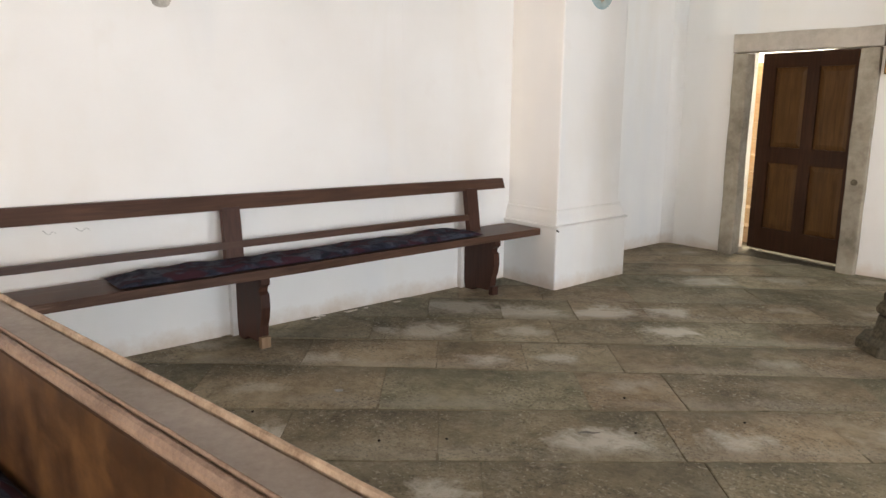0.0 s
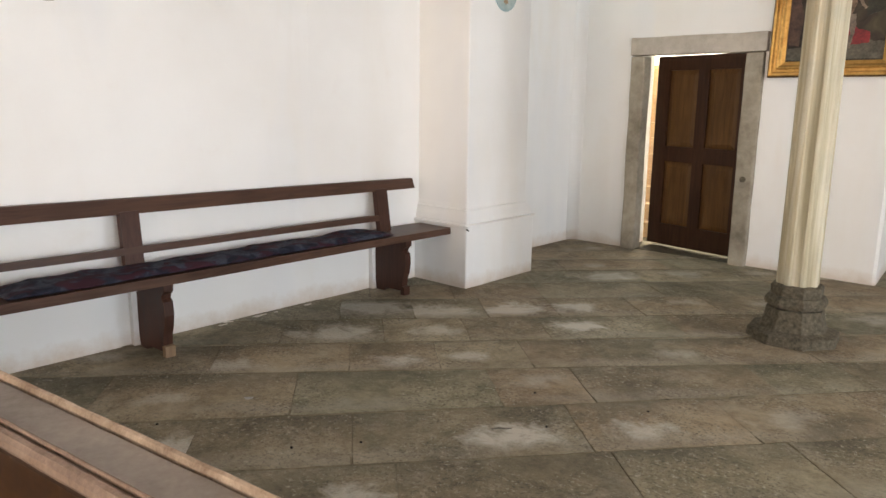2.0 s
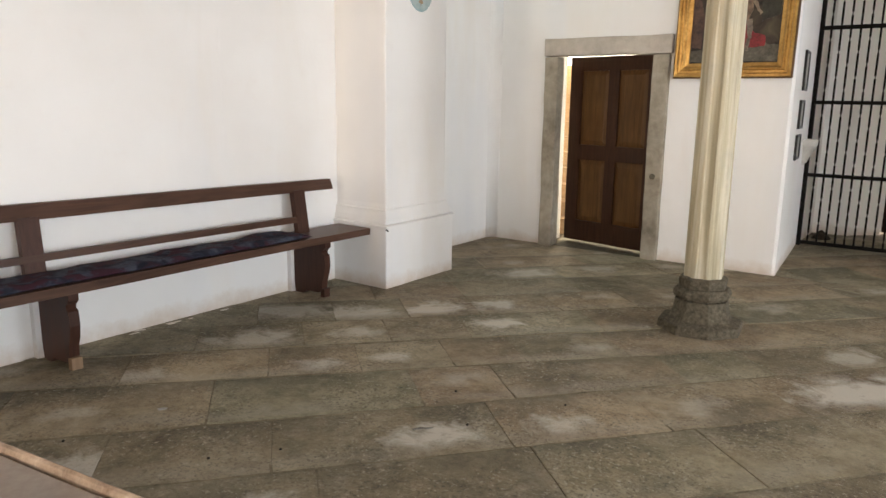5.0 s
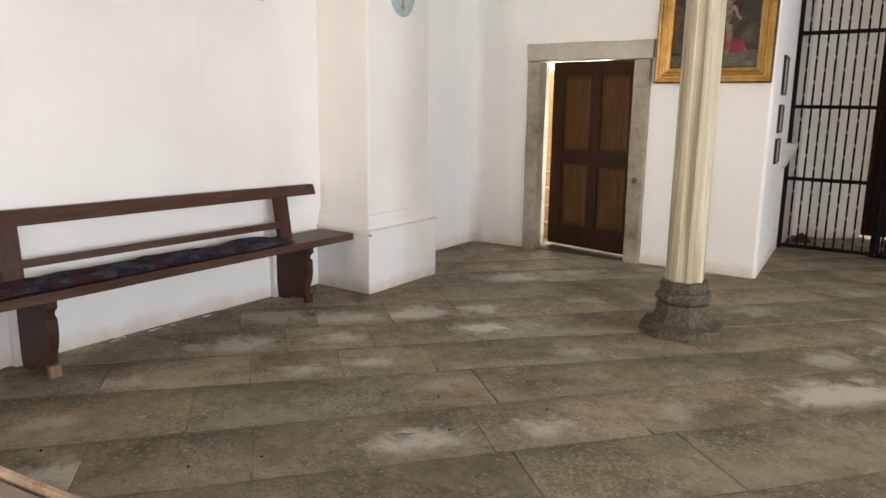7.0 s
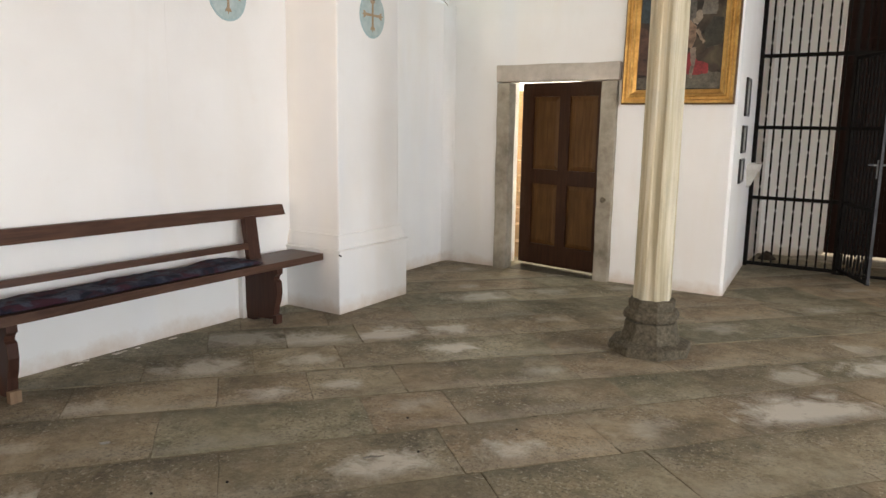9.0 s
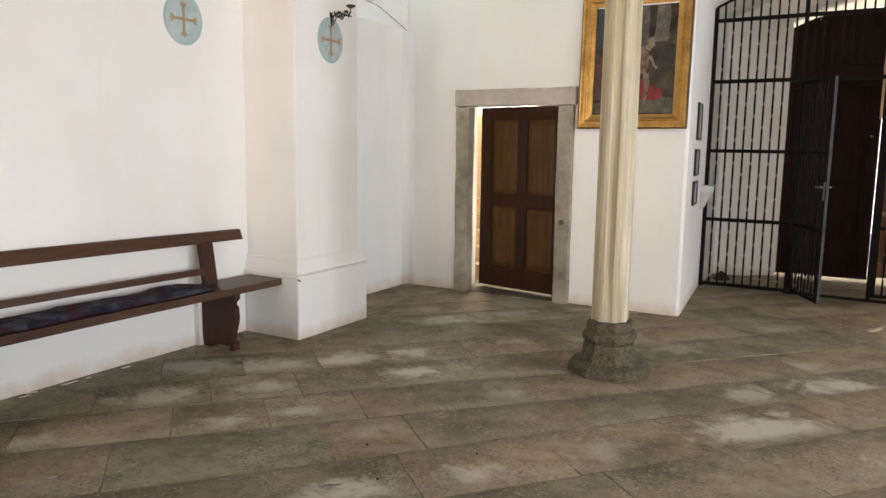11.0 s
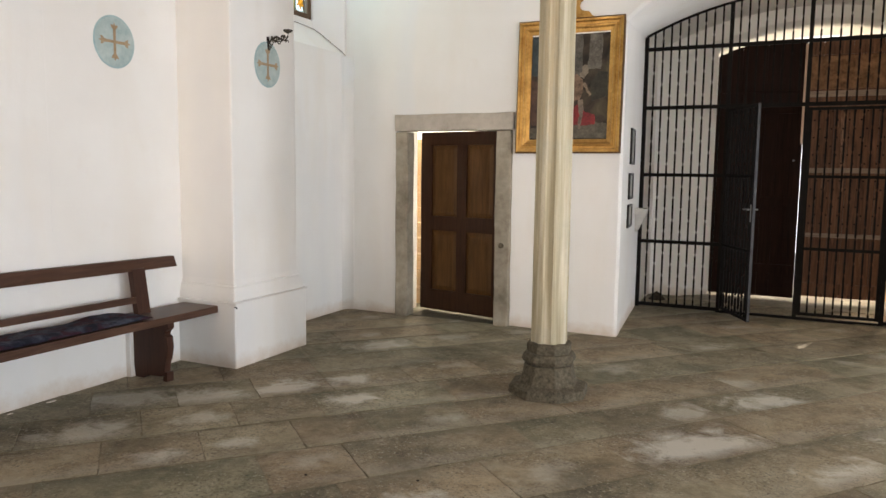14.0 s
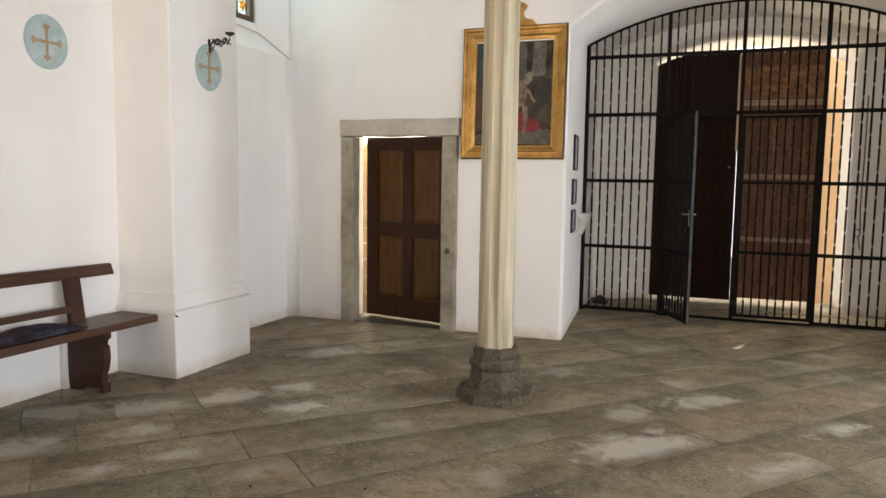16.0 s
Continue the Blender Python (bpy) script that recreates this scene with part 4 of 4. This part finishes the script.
def arc_z(x):
    r = (1.715 ** 2 + 0.405 ** 2) / 0.81
    return 3.57 - r + math.sqrt(r * r - (x - GX) ** 2)


def upright(x, z0, z1, w, y=GY):
    bm = bmesh.new()
    box(bm, x - w, x + w, y - w, y + w, z0, z1)
    return bm


POSTS = (-1.445, -0.53, 0.265, 1.095, 1.985)
for x in POSTS:
    part("post", upright(x, 0.0, arc_z(x) if abs(x - GX) < 1.7 else 3.16, 0.021), IRON, gate)
for z in RAILS[:2]:
    bm = bmesh.new()
    box(bm, -1.445, 1.985, GY - 0.012, GY + 0.012, z - 0.021, z + 0.021)
    part("rail", bm, IRON, gate)
for z in RAILS[2:]:
    for a, b in ((-1.445, -0.53), (1.095, 1.985)):
        bm = bmesh.new()
        box(bm, a, b, GY - 0.012, GY + 0.012, z - 0.02, z + 0.02)
        part("rail", bm, IRON, gate)
bm = bmesh.new()
box(bm, -0.51, 1.075, GY - 0.02, GY + 0.02, 0.0, 0.028)
part("sill_bar", bm, IRON, gate)
bm = bmesh.new()
tube(bm, [(x, GY, z) for x, z in g_arc], 0.016, 6)
part("arch_bar", bm, IRON, gate)


def bar(parent, x, z0, z1, y, phase):
    """A thin square bar; short narrow twists at even steps imitate light-catching knots."""
    bm = bmesh.new()
    z, step = z0, 0.262
    cuts = [z0]
    k = math.ceil((z0 - phase) / step)
    while phase + k * step < z1 - 0.03:
        if phase + k * step > z0 + 0.03:
            cuts += [phase + k * step - 0.016, phase + k * step + 0.016]
        k += 1
    cuts.append(z1)
    for i, (a, b) in enumerate(zip(cuts, cuts[1:])):
        w = 0.0095 if i % 2 == 0 else 0.0032
        turn = math.pi / 4 if i % 2 == 0 else 0.0
        loft(bm, [ngon(w * 1.41, a, 4, x, y, turn), ngon(w * 1.41, b, 4, x, y, turn)])
    return part("bar", bm, IRON, parent)


def between(a, b, n):
    return [a + (b - a) * (k + 1) / (n + 1) for k in range(n)]


idx = 0
for a, b, n in ((POSTS[0], POSTS[1], 9), (POSTS[1], POSTS[2], 8), (POSTS[2], POSTS[3], 8), (POSTS[3], POSTS[4], 9)):
    fixed = a in (POSTS[0], POSTS[3])
    for x in between(a, b, n):
        idx += 1
        bar(gate, x, 0.035 if fixed else RAILS[1], arc_z(x) - 0.005, GY, 0.13 * (idx % 2))


def gate_leaf(at, width, label):
    lf = new("leaf")
    lf.parent = gate
    lf.matrix_basis = at
    tagged(lf, label)
    bm = bmesh.new()
    for x in (0.017, width - 0.017):
        box(bm, x - 0.019, x + 0.019, -0.016, 0.016, 0.05, 2.315)
    for z in (0.067, 0.79, 1.575, 2.298):
        box(bm, 0.034, width - 0.034, -0.012, 0.012, z - 0.016, z + 0.016)
    part("leaf_frame", bm, IRON, lf)
    for k, x in enumerate(between(0.017, width - 0.017, 8)):
        bar(lf, x, 0.07, 2.30, 0.0, 0.13 * (k % 2))
    return lf


open_leaf = gate_leaf(pose(-0.508, 8.862, 0, 0, 0, -64.5), 0.765, "gate leaf standing ajar")
gate_leaf(pose(0.288, GY, 0), 0.785, "closed gate leaf")
bm = bmesh.new()
box(bm, 0.765, 0.770, -0.014, 0.014, 0.06, 2.31)
part("edge_strip", bm, LEAF_EDGE, open_leaf, "grey metal closing strip")
bm = bmesh.new()
for s in (-1, 1):
    tube(bm, [(0.735, 0.0, 1.23), (0.735, s * 0.05, 1.23), (0.63, s * 0.052, 1.228)], 0.009, 8)
box(bm, 0.722, 0.748, -0.019, 0.019, 1.10, 1.28)
part("lever_handle", bm, STEEL, open_leaf, "steel lever handle")


# ---- the portal doors and the porch ----
portal = tagged(new("door_2"), "heavy dark oak double portal doors, nearly closed", "door", "", "structure")
lf = new("leaf")
lf.parent = portal
lf.matrix_basis = pose(-0.755, 10.16, 0)
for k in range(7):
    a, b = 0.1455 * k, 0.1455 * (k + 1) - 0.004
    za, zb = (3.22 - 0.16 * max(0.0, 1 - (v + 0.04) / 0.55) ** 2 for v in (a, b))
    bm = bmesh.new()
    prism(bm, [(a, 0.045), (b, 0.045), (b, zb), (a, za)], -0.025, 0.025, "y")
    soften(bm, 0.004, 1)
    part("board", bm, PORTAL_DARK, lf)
# Backing added to stop daylight between the boards.
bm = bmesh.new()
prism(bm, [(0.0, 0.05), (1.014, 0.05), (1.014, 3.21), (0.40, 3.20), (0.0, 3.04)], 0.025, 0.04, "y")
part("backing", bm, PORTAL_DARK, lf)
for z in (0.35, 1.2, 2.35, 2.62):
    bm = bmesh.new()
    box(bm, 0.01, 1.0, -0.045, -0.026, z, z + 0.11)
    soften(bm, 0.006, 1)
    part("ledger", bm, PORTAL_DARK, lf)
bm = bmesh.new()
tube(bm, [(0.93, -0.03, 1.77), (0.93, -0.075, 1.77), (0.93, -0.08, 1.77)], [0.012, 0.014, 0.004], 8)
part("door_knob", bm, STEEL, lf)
# Unseen strip added to block the bright gap above z 1.98.
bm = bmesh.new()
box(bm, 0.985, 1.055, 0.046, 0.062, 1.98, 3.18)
part("gap_blocker", bm, PORTAL_DARK, lf)
rf = new("leaf")
rf.parent = portal
rf.matrix_basis = pose(1.232, 10.17, 0, 0, 0, 1.5)
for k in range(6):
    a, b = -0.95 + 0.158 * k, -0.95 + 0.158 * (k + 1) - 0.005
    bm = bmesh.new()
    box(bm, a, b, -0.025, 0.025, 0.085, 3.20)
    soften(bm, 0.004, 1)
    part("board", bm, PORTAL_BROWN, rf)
# Same light-stopping backing as on the other leaf.
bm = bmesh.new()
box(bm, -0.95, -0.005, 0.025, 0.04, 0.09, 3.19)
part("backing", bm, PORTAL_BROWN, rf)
# Panel added only to carry that lighter tone.
bm = bmesh.new()
box(bm, -0.925, -0.012, -0.038, -0.026, 2.63, 3.02)
soften(bm, 0.004, 1)
part("upper_panel", bm, UPPER_OAK, rf, "added upper panel, paler for the light on the leaf's top")
for z, h, m in ((0.13, 0.13, PORTAL_BROWN), (0.83, 0.05, PORTAL_TRIM), (1.62, 0.06, PORTAL_TRIM), (2.54, 0.07, PORTAL_TRIM), (3.04, 0.10, PORTAL_BROWN)):
    bm = bmesh.new()
    box(bm, -0.945, -0.01, -0.05, -0.026, z, z + h)
    soften(bm, 0.006, 1)
    part("ledger", bm, m, rf)
bm = bmesh.new()
loft(bm, [[(x, y, z) for x, z, y in ngon(r, y, 6)] for r, y in ((0.011, -0.024), (0.010, -0.031), (0.004, -0.035))])
stud = part("stud", bm, IRON, rf)
stud.matrix_basis = Matrix.Translation((-0.85, 0, 1.00))
for row in range(15):
    for k in range(7):
        z = 1.00 + 0.105 * row
        if (row or k) and not 1.58 < z < 1.72:
            copy = new("stud", stud.data)
            copy.parent = rf
            copy.matrix_basis = Matrix.Translation((-0.85 + 0.125 * k + (0.062 if row % 2 else 0), 0, z))
bm = bmesh.new()
box(bm, -0.955, -0.925, -0.055, -0.026, 1.66, 1.95)
part("lock_plate", bm, STEEL, rf, "worn bright lock plate")
# Stile coloured pale to hold the sunlit line between the leaves.
bm = bmesh.new()
box(bm, -0.965, -0.93, -0.06, -0.0255, 0.10, 1.64)
box(bm, -0.997, -0.955, -0.066, -0.0515, 1.97, 3.18)
part("meeting_stile", bm, PORTAL_EDGE, rf, "meeting edge coloured pale for the sunlight grazing it")
bm = bmesh.new()
box(bm, -1.05, 1.79, 9.62, 10.66, -0.03, 0.006)
soften(bm, 0.004, 1)
solid("threshold_stone", bm, JAMB_STONE, "pale worn threshold stone under the portal", "threshold")
bm = bmesh.new()
tube(bm, [(1.64, 9.78, 2.6), (1.642, 9.78, 1.9), (1.635, 9.78, 1.3), (1.65, 9.78, 1.0), (1.635, 9.78, 0.93), (1.66, 9.78, 0.80)], 0.008, 6)
tube(bm, [(1.62 + 0.03 * math.cos(k), 9.785, 1.0 + 0.05 * math.sin(k)) for k in range(7)], 0.008, 6)
tagged(new("bell_rope", finish("bell_rope", bm, ROPE)), "grey knotted bell rope hanging in the porch", "rope")

bm = bmesh.new()
loft(bm, [ngon(r, z, 12) for r, z in ((0.105, -0.004), (0.095, 0.012), (0.060, 0.050), (0.030, 0.085), (0.008, 0.098))])
roughen(bm, 0.012, 16.0, 2.0)
bm.transform(Matrix.Translation((-1.30, 9.46, 0.0)))
tagged(new("dirt_heap", finish("dirt_heap", bm, MORTAR_DARK, True)), "small dark heap of swept dirt at the porch wall", "dirt")

# old seam in the plaster, and a patch standing for an unidentified fixture
bm = bmesh.new()
tube(bm, [(-4.361, 3.35 + 0.012 * noise.noise(Vector((0, 0, z))), z) for z in (1.15, 1.4, 1.7, 2.0, 2.3, 2.6, 2.9, 3.2, 3.5)], 0.0022, 6)
solid("trim", bm, PLASTER, "thin raised seam in the white plaster", "trim")
bm = bmesh.new()
prism(bm, [(1.60 + 0.085 * math.cos(a) * (1 + 0.2 * math.sin(3 * a)), 2.12 + 0.085 * math.sin(a)) for a in (2 * math.pi * i / 20 for i in range(20))], -4.37, -4.357, "x")
tagged(new("wall_fixture_foot", finish("wall_fixture_foot", bm, speckled("grey_brown_wall_patch", (0.22, 0.20, 0.165), (0.62, 0.58, 0.52), 16.0, 0.9))), "dark grey-brown patch standing for the foot of an unidentified wall fixture", "patch", "", "structure")

# two hairline cracks in the plaster above the bench
for ny, nz, run in ((0.87, 0.80, 0.07), (1.03, 0.802, 0.085)):
    bm = bmesh.new()
    tube(bm, [(-4.3595, ny + run * k / 8, nz + 0.010 * math.sin(k * 1.1 + ny) - 0.0015 * k) for k in range(9)], [0.0006, 0.0012, 0.0014, 0.001, 0.0014, 0.0011, 0.0012, 0.0009, 0.0005], 5)
    tagged(new("plaster_crack", finish("plaster_crack", bm, ROPE)), "thin grey hairline crack in the white plaster", "crack", "", "structure")

bm = bmesh.new()
tube(bm, [(-3.775, 4.462, 0.498), (-3.750, 4.450, 0.498), (-3.742, 4.452, 0.488)], [0.006, 0.006, 0.004], 6)
tagged(new("nail", finish("nail", bm, IRON)), "dark iron nail in the corner of the plinth", "nail")

# crumbs on the floor
CRUMB = speckled("dark_crumb", (0.012, 0.010, 0.008), (0.03, 0.026, 0.02), 40.0, 0.9)
for k, (cx, cy) in enumerate(((-2.069, 3.041), (-3.151, 1.474), (-1.516, 3.241), (-1.789, 2.738), (-2.495, 1.772), (-2.31, 2.02))):
    bm = bmesh.new()
    loft(bm, [ngon(r, z, 7) for r, z in ((0.005, 0.0), (0.0075, 0.003), (0.006, 0.007), (0.002, 0.009))])
    roughen(bm, 0.003, 60.0, k * 3.0)
    bm.transform(Matrix.Translation((cx, cy, 0.0015)))
    tagged(new("pebble", finish("pebble", bm, CRUMB)), "tiny dark pebble on the stone floor", "pebble", "floor crumbs")
bm = bmesh.new()
tube(bm, [(-1.965, 2.535, 0.005), (-1.94, 2.565, 0.008), (-1.915, 2.585, 0.006), (-1.90, 2.61, 0.005)], [0.003, 0.005, 0.004, 0.002], 6)
tagged(new("twig", finish("twig", bm, ROPE)), "short dry brown twig on the stone floor", "twig")
bm = bmesh.new()
prism(bm, [(-3.130, 1.935), (-3.105, 1.930), (-3.088, 1.955), (-3.100, 1.972), (-3.118, 1.955)], 0.001, 0.006, "z")
tagged(new("paper_scrap", finish("paper_scrap", bm, PAPER)), "small pale paper scrap on the stone floor", "paper")
rngf = random.Random(11)
for k in range(9):
    cy = rngf.uniform(2.45, 3.25)
    cx, l, w = rngf.uniform(-4.335, -4.29), rngf.uniform(0.03, 0.09), rngf.uniform(0.004, 0.011)
    bm = bmesh.new()
    prism(bm, [(cx - w, cy - l * 0.5), (cx + w * 0.6, cy - l * 0.3), (cx + w, cy + l * 0.2), (cx, cy + l * 0.5), (cx - w * 0.8, cy + l * 0.1)], 0.006, 0.0115, "z")
    tagged(new("plaster_flake", finish("plaster_flake", bm, PLASTER)), "fallen white plaster flake at the foot of the wall", "plaster flake", "plaster flakes")

# cable along the window niche
bm = bmesh.new()
tube(bm, [(-4.645, 5.9, 3.128), (-4.640, 6.5, 3.126), (-4.62, 6.74, 3.104), (-4.58, 6.82, 3.062), (-4.50, 6.895, 2.976), (-4.43, 6.96, 2.905), (-4.392, 7.0, 2.86), (-4.388, 7.03, 2.82), (-4.386, 7.04, 2.76)], 0.0042, 6)
tagged(new("cable", finish("cable", bm, CABLE)), "thin dirty grey cable along the window sill", "cable")


# ---- floor slabs, row by row ----
TURN = radians(49)
AX, AN = Vector((math.cos(TURN), math.sin(TURN))), Vector((math.sin(TURN), -math.cos(TURN)))


def clip(poly, nx, ny, d):
    """The part of a polygon with nx*x + ny*y <= d."""
    out = []
    for p, q in zip(poly, poly[1:] + poly[:1]):
        a, b = nx * p[0] + ny * p[1] - d, nx * q[0] + ny * q[1] - d
        if a <= 0:
            out.append(p)
        if a * b < 0:
            t = a / (a - b)
            out.append((p[0] + (q[0] - p[0]) * t, p[1] + (q[1] - p[1]) * t))
    return out


def shrink(poly, d):
    c = (sum(p[0] for p in poly) / len(poly), sum(p[1] for p in poly) / len(poly))
    out = poly
    for p, q in zip(poly, poly[1:] + poly[:1]):
        ex, ey = q[0] - p[0], q[1] - p[1]
        l = math.hypot(ex, ey)
        if l < 1e-6:
            continue
        nx, ny = ey / l, -ex / l
        if nx * (c[0] - p[0]) + ny * (c[1] - p[1]) > 0:
            nx, ny = -nx, -ny
        out = clip(out, nx, ny, nx * p[0] + ny * p[1] - d)
        if len(out) < 3:
            return []
    return out


def worn(a, b):
    """The same outlines with uneven edges; neighbours shift alike."""
    oa, ob = [], []
    for k in range(len(a)):
        l = math.hypot(a[k][0] - a[k - len(a) + 1][0], a[k][1] - a[k - len(a) + 1][1])
        n = max(1, int(l / 0.07))
        for poly, out, amount in ((a, oa, 0.005), (b, ob, 0.011)):
            p, q = poly[k], poly[(k + 1) % len(poly)]
            for j in range(n):
                x, y = p[0] + (q[0] - p[0]) * j / n, p[1] + (q[1] - p[1]) * j / n
                d = noise.noise_vector(Vector((x * 9, y * 9, 0)))
                e = noise.noise_vector(Vector((x * 23, y * 23, 4))) * (amount - 0.005)
                out.append((x + 0.005 * d.x + e.x, y + 0.005 * d.y + e.y))
    return oa, ob


RIM = speckled("dirt_in_slab_joint", (0.100, 0.083, 0.054), (0.285, 0.238, 0.163), 5.0, 0.95, gloss=0.1)
rng = random.Random(5)
# each joint line between rows: its place across the rows and how far it drifts along them
bounds = [(-2.87, -0.010), (-3.395, -0.010), (-3.965, 0.036), (-4.455, 0.033), (-4.955, 0.033), (-5.49, 0.045), (-5.94, 0.022), (-6.40, 0.02), (-6.86, 0.02), (-7.30, 0.02)]
while bounds[-1][0] > -12:
    bounds.append((bounds[-1][0] - rng.uniform(0.47, 0.58), 0.02))
while bounds[0][0] < 6:
    bounds.insert(0, (bounds[0][0] + rng.uniform(0.47, 0.60), -0.01))
KNOWN = {-3.395: (-0.03, 1.05, 1.85, 2.63, 3.63, 4.34), -3.965: (-0.34, 0.74, 1.23, 2.28, 2.85, 3.70), -4.455: (-0.05, 0.48, 1.03, 1.48, 2.15), -4.955: (-0.50, 0.17, 0.73, 1.27, 2.21), -5.49: (-0.13, 0.41, 0.94, 1.47, 2.10, 2.72)}
# pale rubbed places: x, y, half length, strength
RUBBED = ((-2.53, 4.20, 0.19, 0.95), (-2.94, 2.86, 0.15, 0.75), (-3.60, 2.96, 0.27, 0.65), (-3.15, 3.47, 0.17, 0.65), (-2.70, 3.24, 0.13, 0.7), (-3.10, 4.22, 0.28, 0.9),
          (-2.80, 4.60, 0.20, 0.75), (-1.44, 3.04, 0.15, 0.8), (-1.84, 2.56, 0.22, 0.9), (-2.83, 1.45, 0.22, 0.7), (-3.63, 2.11, 0.20, 0.5), (-0.27, 4.39, 0.42, 0.95),
          (-0.40, 5.04, 0.20, 0.6), (-3.17, 5.71, 0.27, 0.6), (-3.92, 3.50, 0.34, 0.6), (-3.52, 3.72, 0.32, 0.7), (0.07, 5.50, 0.26, 0.9),
          (-0.18, 5.88, 0.20, 0.5), (0.59, 4.33, 0.34, 0.75), (0.84, 5.27, 0.25, 0.95), (-0.41, 7.00, 0.20, 0.5), (-2.75, 6.28, 0.25, 0.5), (-2.01, 1.69, 0.15, 0.75))
HALL, PASS = ((-4.42, 4.95), (-2.6, 7.06)), ((-1.48, 2.02), (7.06, 10.0))
for (hi_n, hi_k), (lo_n, lo_k) in zip(bounds, bounds[1:]):
    cuts = list(KNOWN.get(lo_n, ()))
    if not cuts:
        cuts = [rng.uniform(0.2, 1.3)]
    while cuts[-1] < 10:
        cuts.append(cuts[-1] + rng.uniform(0.62, 1.15))
    while cuts[0] > -7:
        cuts.insert(0, cuts[0] - rng.uniform(0.62, 1.15))
    for s0, s1 in zip(cuts, cuts[1:]):
        quad = [tuple(AX * s + AN * (n + k * s)) for s, n, k in ((s0, lo_n, lo_k), (s1, lo_n, lo_k), (s1, hi_n, hi_k), (s0, hi_n, hi_k))]
        lift, tx, ty = rng.uniform(-0.0022, 0.0018), rng.uniform(-0.003, 0.003), rng.uniform(-0.003, 0.003)
        wear = (rng.uniform(-0.2, 0.2), rng.uniform(-0.1, 0.1), rng.uniform(0.12, 0.2), rng.choice((0.0, 0.0, 0.0, 0.35)))
        # the two rows along the bench wall and the doorway lie a little proud
        if -5.5 < lo_n < -4.9:
            lift += 0.006
        for (x0, x1), (y0, y1) in (HALL, PASS):
            poly = clip(clip(clip(clip(quad, -1, 0, -x0), 1, 0, x1), 0, -1, -y0), 0, 1, y1)
            if len(poly) < 3:
                continue
            a, b = shrink(poly, 0.0012), shrink(poly, 0.0062)
            if len(a) < 3:
                continue
            if len(a) == len(b):
                a, b = worn(a, b)
            c = Vector((sum(p[0] for p in poly) / len(poly), sum(p[1] for p in poly) / len(poly)))

            def top(p, dz):
                return (p[0] - c.x, p[1] - c.y, lift + tx * (p[0] - c.x) + ty * (p[1] - c.y) + dz)
            if len(a) != len(b):
                b = a
            bm = bmesh.new()
            loft(bm, [[(p[0] - c.x, p[1] - c.y, -0.03) for p in a], [top(p, -0.0025) for p in a], [top(p, 0.0) for p in b]] if b is not a else [[(p[0] - c.x, p[1] - c.y, -0.03) for p in a], [top(p, 0.0) for p in a]])
            bm.transform(Matrix.Rotation(-TURN, 4, "Z"))
            bm.normal_update()
            for f in bm.faces:
                mid = f.calc_center_median()
                end = max(abs(p.co.x) for p in f.verts) - min(abs(p.co.x) for p in f.verts) < 0.03 and abs(mid.y) < 0.20 and mid.z > -0.012
                f.material_index = 0 if end or len(f.verts) == len(b) and f.calc_center_median().z > -0.012 and f.normal.z ** 2 > 0.97 and f.calc_area() > 0.02 else 1
            spot = wear
            for rx, ry, half, strength in RUBBED:
                along, out = AX.dot(Vector((rx, ry))), AN.dot(Vector((rx, ry)))
                if s0 < along < s1 and lo_n + lo_k * along < out < hi_n + hi_k * along:
                    spot = (along - AX.dot(c), AN.dot(c) - out, half, strength)
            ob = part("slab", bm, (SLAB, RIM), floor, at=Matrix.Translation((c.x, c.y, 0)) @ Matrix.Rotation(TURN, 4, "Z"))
            ob.color = (0.5 + spot[0], 0.5 + spot[1], spot[2], spot[3])
